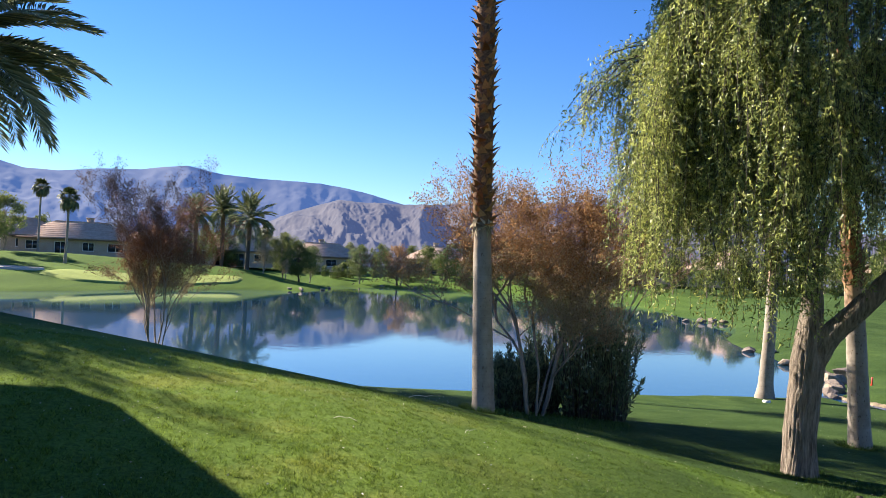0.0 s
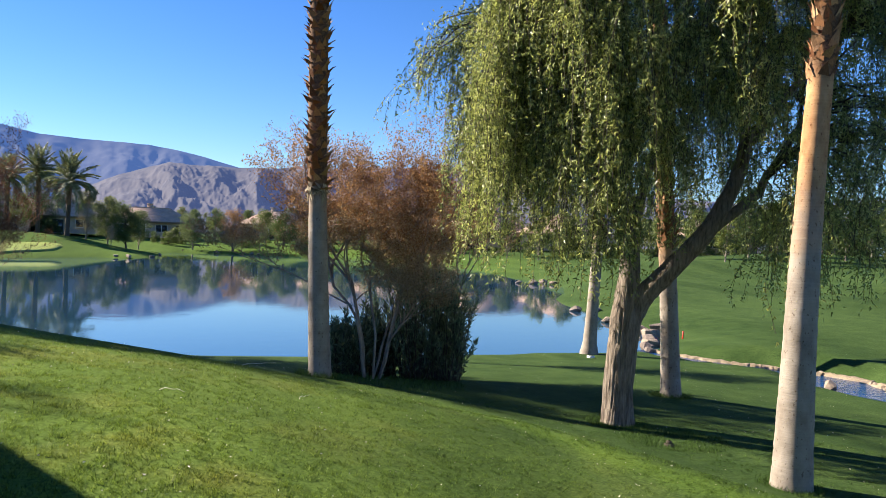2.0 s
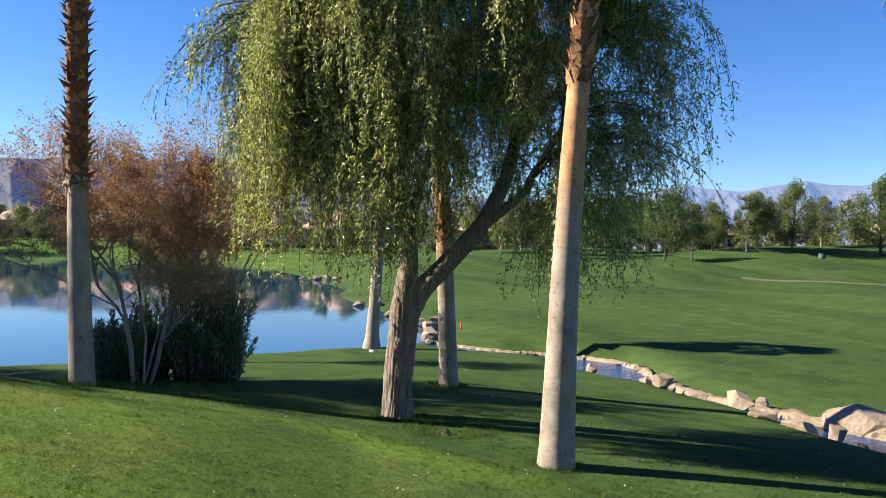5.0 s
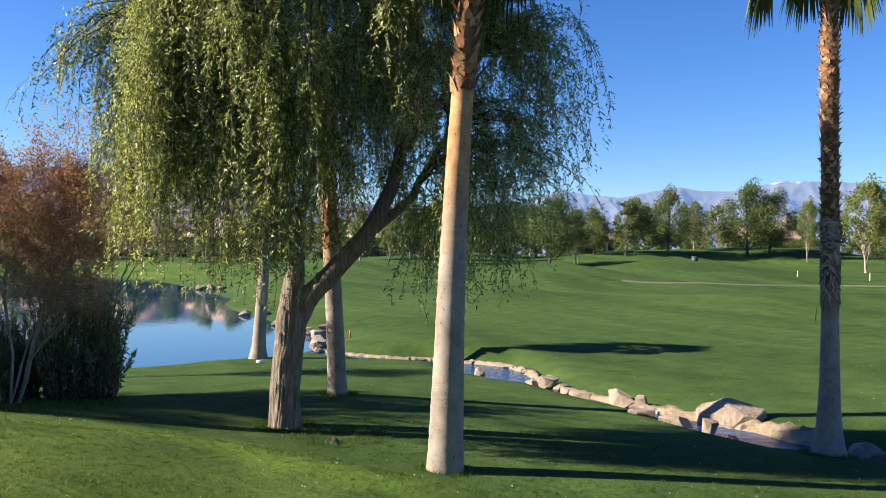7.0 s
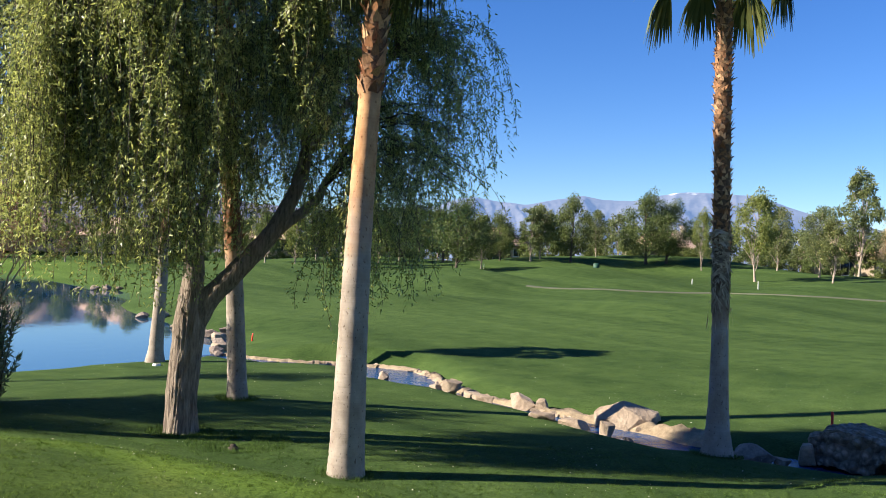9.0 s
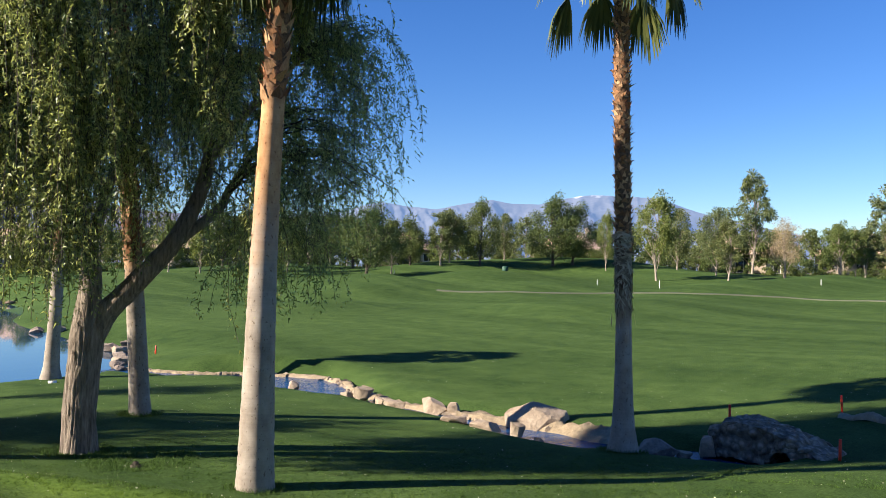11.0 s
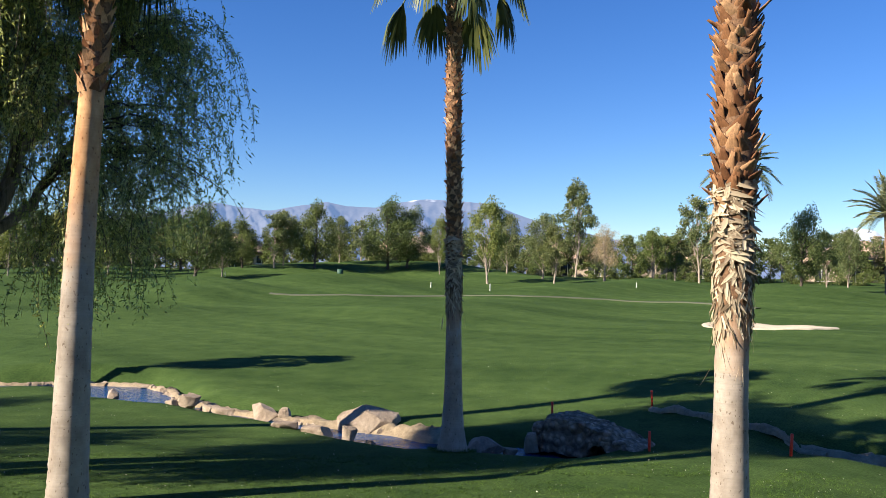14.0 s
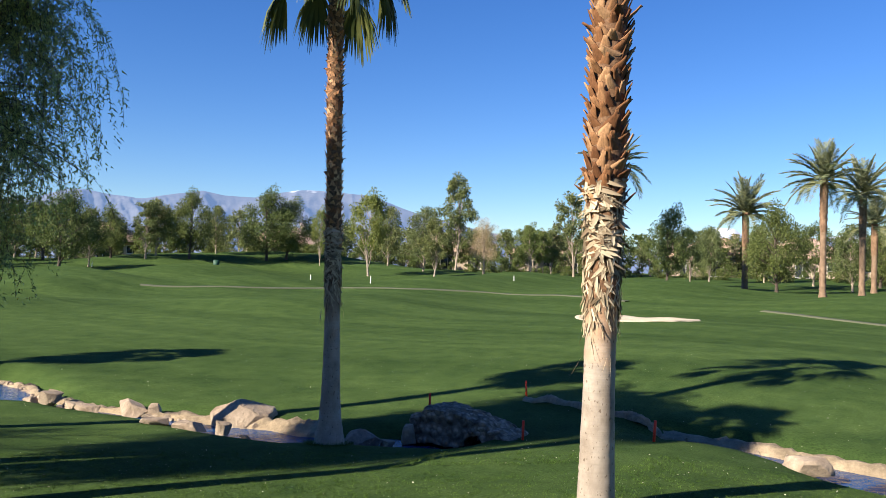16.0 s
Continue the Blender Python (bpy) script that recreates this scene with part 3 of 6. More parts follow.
# the copy keeps the haze glow put into the north range's rock
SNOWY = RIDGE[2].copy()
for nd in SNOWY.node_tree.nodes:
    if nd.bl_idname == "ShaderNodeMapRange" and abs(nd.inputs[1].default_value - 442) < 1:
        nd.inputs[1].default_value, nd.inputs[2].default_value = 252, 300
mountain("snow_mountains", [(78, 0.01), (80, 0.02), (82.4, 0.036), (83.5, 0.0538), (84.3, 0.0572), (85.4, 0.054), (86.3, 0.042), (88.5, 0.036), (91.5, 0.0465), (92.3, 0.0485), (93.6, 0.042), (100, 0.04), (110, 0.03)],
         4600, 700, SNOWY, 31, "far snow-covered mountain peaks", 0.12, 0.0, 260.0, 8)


# ---- palms ----
def boot_mesh(name, w, l, seed, material=None):
    """The stub of a cut frond: a split, pointed wedge."""
    r = np.random.default_rng(seed)
    v = np.array([(-w, 0.004, 0), (w, 0.004, 0), (w * 0.72, 0.016, l * 0.45), (-w * 0.72, 0.016, l * 0.45), (w * 0.3, 0.03, l * 0.8), (-w * 0.3, 0.03, l * 0.8),
                  (-w * 0.8, -0.03, 0), (w * 0.8, -0.03, 0), (w * 0.1, 0.062, l * 1.12), (0, 0.006, l * 0.5)])
    v += r.normal(size=v.shape) * w * 0.07
    f = [(0, 1, 2, 3), (3, 2, 4, 5), (5, 4, 8), (0, 6, 7, 1), (6, 9, 7), (1, 7, 9, 2), (0, 3, 9, 6), (2, 9, 4), (3, 5, 9), (4, 9, 8), (5, 8, 9)]
    return mesh_of(name, v, f, material or BOOT)


def split_boot(name, w, l, seed, material=None):
    """An old frond base: a broad flat clasping wedge that narrows upward to a ragged, forked tip standing off the stem."""
    r = np.random.default_rng(seed)
    front, back = [], []
    for z, half, off, cup in ((-0.35, 1.0, -0.012, 0.016), (0.05, 0.92, 0.004, 0.02), (0.4, 0.66, 0.014, 0.016), (0.72, 0.42, 0.026, 0.01), (1.0, 0.3, 0.045, 0.004)):
        for k in (-1, -0.45, 0.45, 1):
            fork = 0.12 * abs(k) if z == 1.0 else 0.0
            p = np.array([k * w * half, off + cup * (1 - abs(k)), l * (z + fork)]) + r.normal(size=3) * 0.0045
            front.append(p)
            back.append(p - [0, 0.011, 0])
    f = []
    for i in range(4):
        for j in range(3):
            q = i * 4 + j
            f += [(q, q + 1, q + 5, q + 4), (q + 20, q + 24, q + 25, q + 21)]
        f += [(i * 4, i * 4 + 4, i * 4 + 24, i * 4 + 20), (i * 4 + 3, i * 4 + 23, i * 4 + 27, i * 4 + 7)]
    f += [(16 + j, 17 + j, 37 + j, 36 + j) for j in range(3)]
    return mesh_of(name, np.array(front + back), np.array(f), material or SPLIT_BOOT)


SPLIT = [split_boot("boot", 0.082, 0.165, 41), split_boot("boot", 0.07, 0.18, 42), split_boot("boot", 0.088, 0.15, 43)]
BOOTS = [boot_mesh("boot", 0.075, 0.17, 1), boot_mesh("boot", 0.066, 0.2, 2), boot_mesh("boot", 0.085, 0.15, 3)]
WORN = [boot_mesh("boot", 0.075, 0.15, 4, FLAT_BOOT), boot_mesh("boot", 0.085, 0.13, 5, FLAT_BOOT), boot_mesh("boot", 0.06, 0.16, 6, FLAT_BOOT)]


def fan_mesh(name, seed, material, droop):
    """A fan leaf on its stalk, its segments splayed and hanging at the tips."""
    r = np.random.default_rng(seed)
    parts = []
    stalk = curve_points((0, 0, 0), (0.9, 0, 0.02), 0.08, 6, r)
    v, f = tube(stalk, np.linspace(0.022, 0.012, 6), 4)
    parts.append((v, tri(f)))
    n = 30
    for i in range(n):
        a = radians(-105 + 210 * i / (n - 1) + r.normal() * 2)
        L = 0.92 * (1 - 0.25 * abs(i / (n - 1) - 0.5)) * r.uniform(0.9, 1.1)
        d = np.array([math.cos(a), math.sin(a), 0])
        s = np.array([-math.sin(a), math.cos(a), 0])
        h = np.array([0.9, 0, 0.02])
        t = np.array([0, 0.4, 0.7, 1.0])
        mid = h + d * (t * L * np.array([1, 1, 0.96, 0.85]))[:, None] + np.array([0, 0, -1.0]) * (droop * (t ** 2.2) * L)[:, None] + [0, 0, 0.05]
        wv = np.array([0.012, 0.046, 0.032, 0.003])
        v = np.concatenate([mid - s * wv[:, None], mid + s * wv[:, None] + [0, 0, 0.012]])
        f = np.array([(k, k + 1, k + 5, k + 4) for k in range(3)])
        parts.append((v, tri(f)))
    v, f = join(parts)
    return mesh_of(name, v, f, material)


FANS = [fan_mesh("frond", 1, FAN, 0.25), fan_mesh("frond", 2, FAN, 0.6), fan_mesh("frond", 3, FAN, 1.25)]


def hung_fan(name, seed):
    """An older fan leaf: its stalk bent outward and down, its segments folded and hanging."""
    r = np.random.default_rng(seed)
    stalk = np.array([(0, 0, 0), (0.35, 0, 0.02), (0.7, 0, -0.18), (0.95, 0, -0.5), (1.02, 0, -0.62)])
    v, f = tube(stalk, np.linspace(0.024, 0.013, 5), 4)
    parts = [(v, tri(f))]
    n = 34
    for i in range(n):
        a = -1.15 + 2.3 * i / (n - 1) + r.normal() * 0.03
        out = unit(np.array([0.75 * math.cos(a), 0.8 * math.sin(a), -0.25 - 0.55 * math.cos(a)]))
        L = r.uniform(0.82, 1.02) * (1 - 0.12 * abs(a))
        t = np.array([0, 0.3, 0.6, 1.0])[:, None]
        mid = stalk[-1] + out * L * 0.62 * (1 - (1 - t) ** 1.6) + np.array([[0, 0, -0.62]]) * L * t ** 1.7 + r.normal(size=3) * 0.012
        s = unit(np.cross(out, [0.3, 0, 1.0])) if abs(out[1]) < 0.99 else np.array([1.0, 0, 0])
        w = np.array([0.008, 0.032, 0.024, 0.003])[:, None]
        v = np.concatenate([mid - s * w, mid + s * w + [0, 0, 0.01]])
        parts.append((v, tri(np.array([(k, k + 1, k + 5, k + 4) for k in range(3)]))))
    v, f = join(parts)
    return mesh_of(name, v, f, FAN)


HUNG = [hung_fan("frond", 1), hung_fan("frond", 2)]


def feather_mesh(name, L, seed, droop, n=46, leaf=0.45, broad=1.0):
    """A feather leaf: an arching rib with two rows of narrow leaflets."""
    r = np.random.default_rng(seed)
    t = np.linspace(0, 1, 16)
    rib = np.stack([L * t * (1 - 0.12 * droop * t), 0 * t, L * (0.18 * t - droop * 0.55 * t ** 2.1)], 1)
    v, f = tube(rib, np.linspace(0.03, 0.006, 16), 4)
    parts = [(v, tri(f))]
    k = np.linspace(0.12, 1.0, n)
    p = np.stack([np.interp(k, t, rib[:, i]) for i in range(3)], 1)
    tg = unit(np.gradient(p, axis=0))
    for sgn in (-1, 1):
        ahead = 0.55 + 0.8 * k ** 2
        d = unit(tg * ahead[:, None] + np.array([[0, sgn, 0]]) * 1.0 + np.array([[0, 0, 0.28]]) + r.normal(size=(n, 3)) * 0.08)
        ln = leaf * (0.55 + 0.9 * np.sin(np.pi * np.clip(k * 0.86 + 0.08, 0, 1))) * r.uniform(0.85, 1.1, n)
        lv, lf = leaves(p, d, ln, 0.022 * broad * leaf / 0.45, r, 0.2)
        lv = lv.reshape(-1, 4, 3)
        lv[:, 2, 2] -= ln * 0.14
        parts.append((lv.reshape(-1, 3), lf))
    v, f = join(parts)
    return mesh_of(name, v, f, FEATHER)


def ringed_trunk(axis, radii, sides, rng, rings):
    """A palm stem with fine uneven leaf-scar rings."""
    t = np.linspace(0, 1, rings)
    p = np.stack([np.interp(t, np.linspace(0, 1, len(axis)), np.asarray(axis)[:, i]) for i in range(3)], 1)
    r = np.interp(t, np.linspace(0, 1, len(radii)), radii)
    wob = 1 + rng.normal(size=rings) * 0.005
    around = 1 + rng.normal(size=(rings, sides)) * 0.012
    return tube(p, (r * wob)[:, None] * around, sides)


def fan_palm(x, y, tall, lean, girth, clean, label, boots=(0, 0), husk=(0, 0), rust=None, fronds=28, seed=1, strands=0, frond_scale=1.0, hang=0.0, spiky=0.0, boot=1.0, stubs=None, hung=0):
    """A fan palm. girth: radii from the ground up; clean, boots and husk: stretches of the stem in metres."""
    rng = np.random.default_rng(seed)
    z0 = ground_z(x, y)
    palm = thing("palm_tree", x, y, z0 - 0.03, label, "palm tree")

    def axis(z):
        k = z / tall
        return np.array([lean[0] * k + 0.03 * math.sin(k * 5 + seed), lean[1] * k, z])

    def radius(z):
        return float(np.interp(z, [g[0] for g in girth], [g[1] for g in girth]))
    cut = rust if rust else clean
    zz = np.linspace(0, tall, 40)
    v, f = ringed_trunk([axis(q) for q in zz], [radius(q) for q in zz], 20, rng, int(tall * 24))
    stem = stem_material("palm_stem", *PALE, *WARM, cut - 0.5, cut + 0.6, (min(boots[0], husk[0] + 0.25) if husk[1] > 1 else boots[0]) if boots[1] else 90.0)
    piece("trunk", mesh_of("trunk", v, f, stem, True), palm)
    z, k = boots[0], 0
    while z < boots[1]:
        around = 8 if stubs is SPLIT else 6 if boot > 0.9 else 8
        for j in range(around):
            a = math.tau * (j + 0.5 * (k % 2)) / around + rng.normal() * 0.08
            zz = z + rng.normal() * 0.02
            c, r = axis(zz), radius(zz)
            m = Matrix.Translation((c[0] + r * 0.93 * math.cos(a), c[1] + r * 0.93 * math.sin(a), zz)) @ Matrix.Rotation(a - math.pi / 2, 4, "Z") \
                @ Matrix.Rotation(rng.uniform(-0.22, -0.02) - rng.uniform(0.5, 1.0) * spiky - (0.4 if rng.random() < 0.08 else 0), 4, "X") @ Matrix.Rotation(rng.normal() * 0.35, 4, "Y") @ Matrix.Scale(rng.uniform(0.75, 1.15) * boot * max(r, 0.155) / 0.17, 4)
            piece("boot", (stubs or BOOTS)[int(rng.integers(3))], palm, m)
        z += 0.1 * boot
        k += 1
    if husk[1] > husk[0]:
        # flaps of old leaf bases: crossed and curling above, hanging straight below
        n = int((husk[1] - husk[0]) * 480)
        share = rng.uniform(0, 1, n)
        zz = husk[0] + 0.1 + (husk[1] - husk[0] - 0.1) * share
        a = rng.uniform(0, math.tau, n)
        c = np.array([axis(q) for q in zz])
        r = np.array([radius(q) for q in zz]) * rng.uniform(0.97, 1.1, n)
        L, wide = rng.uniform(0.07, 0.18, n), rng.uniform(0.008, 0.034, n) * (0.35 + 0.65 * share)
        side = rng.normal(size=n) * (0.25 + 1.3 * share)
        curl = rng.uniform(0.0, 1.0, n) ** 3 * 0.07 * (0.3 + share)
        rows = []
        for t, taper in ((0.0, 0.6), (0.35, 1.0), (0.7, 0.8), (1.0, 0.2)):
            aa = a + side * L * t / r
            rr = r * (1 + 0.03 * t) + curl * t * t
            mid = np.stack([c[:, 0] + rr * np.cos(aa), c[:, 1] + rr * np.sin(aa), zz - L * t / np.sqrt(1 + side ** 2)], 1)
            turn = np.arctan(side)
            over = np.stack([-np.sin(aa) * np.cos(turn), np.cos(aa) * np.cos(turn), np.sin(turn)], 1) * (wide * taper)[:, None]
            lift = np.stack([np.cos(aa), np.sin(aa), 0 * aa], 1) * (wide * 0.4)[:, None]
            rows += [mid - over + lift, mid, mid + over + lift * 0.5]
        v = np.stack(rows, 1).reshape(-1, 3)
        base = np.arange(n)[:, None] * 12
        f = np.concatenate([base + [[k, k + 1, k + 4, k + 3]] for k in (0, 1, 3, 4, 6, 7)])
        tagged(piece("husk", mesh_of("husk", v, f, HUSK), palm, label="peeling pale husk of old leaf bases"), kind="stuff")
    if strands:
        zz = rng.uniform(husk[0] - 0.25, husk[0] + 0.4, strands)
        a = rng.uniform(0, math.tau, strands)
        p = np.array([axis(q) for q in zz]) + np.stack([np.cos(a), np.sin(a), 0 * a], 1) * 0.19
        v, f = leaves(p, np.array([[0, 0, -1.0]]) + rng.normal(size=(strands, 3)) * 0.25, rng.uniform(0.12, 0.3, strands), 0.006, rng)
        tagged(piece("fibre", mesh_of("fibre", v, f, HUSK), palm, label="hanging dry fibres"), kind="stuff")
    top = axis(tall)
    for j in range(fronds):
        k = j / max(fronds - 1, 1)
        a = j * 2.39996 + rng.normal() * 0.15
        up = radians(78 - (120 + hang) * k ** 0.85 + rng.normal() * 6)
        m = Matrix.Translation((top[0], top[1], top[2] - 0.35 * k + 0.1)) @ Matrix.Rotation(a, 4, "Z") @ Matrix.Rotation(-up, 4, "Y") \
            @ Matrix.Scale(rng.uniform(0.85, 1.1) * frond_scale, 4)
        piece("frond", FANS[min(2, int(k * 3))], palm, m)
    for j in range(hung):
        m = Matrix.Translation((top[0], top[1], top[2] - rng.uniform(0.1, 0.35))) @ Matrix.Rotation(j * math.tau / hung + 0.2 + rng.normal() * 0.1, 4, "Z") \
            @ Matrix.Rotation(rng.uniform(-0.12, 0.1), 4, "Y") @ Matrix.Scale(rng.uniform(0.82, 0.98), 4)
        piece("frond", HUNG[j % 2], palm, m)
    return palm


fan_palm(0.74, 12.95, 8.7, (-0.32, 0.0), [(0, 0.19), (0.25, 0.175), (1.2, 0.158), (2.9, 0.135), (3.1, 0.15), (6, 0.145), (8.6, 0.145)], 2.95,
         "tall fan palm, grey stem below, rust-brown leaf stubs above", boots=(2.95, 8.3), fronds=34, seed=3, husk=(2.75, 3.05), spiky=0.45, frond_scale=0.75)
fan_palm(8.62, 21.7, 6.3, (0.15, 0.0), [(0, 0.27), (0.35, 0.195), (1.2, 0.16), (3, 0.15), (6, 0.15)], 3.2,
         "fan palm with a flared grey base at the lake's edge", boots=(3.4, 6.1), fronds=34, seed=5, frond_scale=0.74)
fan_palm(6.74, 13.18, 9.4, (-0.56, 0.255), [(0, 0.195), (0.3, 0.168), (2, 0.148), (4, 0.14), (8, 0.135)], 2.3,
         "slim fan palm behind the willow with an orange-brown stem", boots=(2.6, 7.0), fronds=34, seed=7, frond_scale=0.72)
fan_palm(5.46, 7.86, 6.8, (0.225, -0.05), [(0, 0.225), (0.15, 0.21), (0.5, 0.195), (1.6, 0.168), (3, 0.145), (4.3, 0.128), (7.2, 0.128)], 3.3,
         "fan palm with a pale scarred stem turning orange upward", boots=(4.4, 6.6), rust=2.9, fronds=34, seed=9, frond_scale=0.72, hang=-15)
fan_palm(11.4, 6.8, 8.2, (-0.02, 0.08), [(0, 0.26), (0.12, 0.22), (0.35, 0.18), (0.9, 0.142), (2.0, 0.12), (3, 0.118), (7.5, 0.115)], 2.2,
         "fan palm with shaggy brown stem and full crown by the stream", boots=(3.1, 7.5), husk=(2.1, 3.4), fronds=10, seed=13, hang=-60, strands=26, boot=0.72, stubs=WORN, hung=8, spiky=0.16)
fan_palm(8.6, 1.9, 8.6, (0.0, -0.06), [(0, 0.2), (0.4, 0.182), (1.2, 0.162), (1.85, 0.158), (2.0, 0.17), (3.0, 0.185), (7.4, 0.165)], 1.9,
         "fan palm with pale stem, shredded husk and tan leaf stubs", boots=(3.15, 6.6), husk=(1.8, 3.4), fronds=26, seed=17, strands=14, boot=0.86, stubs=SPLIT, spiky=0.18)

WIDE_FEATHERS = [feather_mesh("frond", 3.0, 5, 0.3, 34, 0.62, 1.5), feather_mesh("frond", 3.0, 6, 0.7, 34, 0.62, 1.5), feather_mesh("frond", 3.0, 7, 1.15, 34, 0.6, 1.5)]
FULL_FEATHERS = [feather_mesh("frond", 3.0, 51, 0.3, 74, 0.5, 0.75), feather_mesh("frond", 3.0, 52, 0.6, 74, 0.5, 0.75), feather_mesh("frond", 3.0, 53, 0.95, 74, 0.5, 0.75)]
FEATHERS = [feather_mesh("frond", 3.0, 1, 0.25), feather_mesh("frond", 3.0, 2, 0.7), feather_mesh("frond", 3.0, 3, 1.25)]


def date_palm(x, y, tall, radius, scale, label, seed, fronds=42, low=-28.0, leaf=None, bark=None):
    """A feather palm with a rough stem and an arching crown."""
    rng = np.random.default_rng(seed)
    palm = thing("date_palm", x, y, ground_z(x, y) - 0.05, label, "palm tree", "date palms")
    zz = np.linspace(0, tall, int(tall * 9))
    saw = 1 + 0.16 * ((np.arange(len(zz)) * 0.5) % 1.0)
    r = np.interp(zz, [0, 0.4, tall * 0.55, tall * 0.6, tall], [radius * 1.15, radius * 0.9, radius * 0.82, radius * 1.0, radius * 1.1])
    v, f = tube(np.stack([0.06 * np.sin(zz * 0.4 + seed), 0 * zz, zz], 1), (r * saw)[:, None] * (1 + rng.normal(size=(len(zz), 12)) * 0.05), 12)
    low_n = int(len(zz) * 0.55) * 12
    piece("trunk", mesh_of("trunk", v, f[:low_n], bark or PALM_GREY), palm)
    piece("upper_trunk", mesh_of("upper_trunk", v, f[low_n:], PALM_BROWN), palm, label="brown stubbly upper stem")
    for j in range(fronds):
        k = j / (fronds - 1)
        a = j * 2.39996 + rng.normal() * 0.2
        up = radians(80 + (low - 80) * k + rng.normal() * 6)
        m = Matrix.Translation((0.06 * math.sin(tall * 0.4 + seed), 0, tall - 0.3 * k)) @ Matrix.Rotation(a, 4, "Z") @ Matrix.Rotation(-up, 4, "Y") @ Matrix.Scale(scale * rng.uniform(0.85, 1.1), 4)
        piece("frond", (leaf or FEATHERS)[min(2, int(k * 2.2 + rng.random() * 0.6))], palm, m)
    return palm


def polar(az, d):
    return d * math.sin(radians(az)), d * math.cos(radians(az))


for az, d, tall, r, s, seed in ((86.12, 79, 7.0, 0.33, 1.15, 1), (90.75, 57, 7.4, 0.26, 0.86, 2), (92.95, 62, 7.0, 0.26, 0.86, 3), (93.6, 80, 6.0, 0.3, 0.9, 4), (77.7, 66, 9.4, 0.25, 1.0, 5)):
    date_palm(*polar(az, d), tall, r * 0.85, s, "date palm with grey-green feather fronds on the far fairway", seed, low=-4)
for az, d, tall, s, seed in ((-13.3, 112, 6.9, 1.2, 6), (-15.0, 120, 8.9, 1.15, 7), (-16.7, 116, 7.2, 0.95, 9)):
    date_palm(*polar(az, d), tall, 0.3, s, "date palm with drooping feather fronds beyond the lake", seed, low=-42, leaf=WIDE_FEATHERS, bark=DARK_BARK)
date_palm(-14.3, 23.4, 7.96, 0.32, 1.34, "date palm with dark arching feather fronds beside the lawn", 21, 58, leaf=FULL_FEATHERS)
for az, d, tall, seed in ((-24.55, 100, 7.3, 31), (-26.15, 130, 9.7, 32), (-12.1, 150, 6.8, 33)):
    px, py = polar(az, d)
    fan_palm(px, py, tall, (0.1, 0), [(0, 0.2), (1, 0.15), (tall, 0.12)], tall * 0.8, "slender fan palm beyond the lake", fronds=44, seed=seed, frond_scale=0.78, hang=0)


# ---- willow ----
def limb(points, r0, r1, n, rng, sides=10, knots=0.06):
    p = np.asarray(points, float)
    s = np.linspace(0, 1, len(p))
    t = np.linspace(0, 1, n)
    q = np.stack([np.interp(t, s, p[:, i]) for i in range(3)], 1)
    for _ in range(4):
        q[1:-1] = (q[:-2] + 2 * q[1:-1] + q[2:]) / 4
    r = (r0 + (r1 - r0) * t)[:, None] * (1 + rng.normal(size=(n, sides)) * knots)
    return q, tube(q, r, sides)


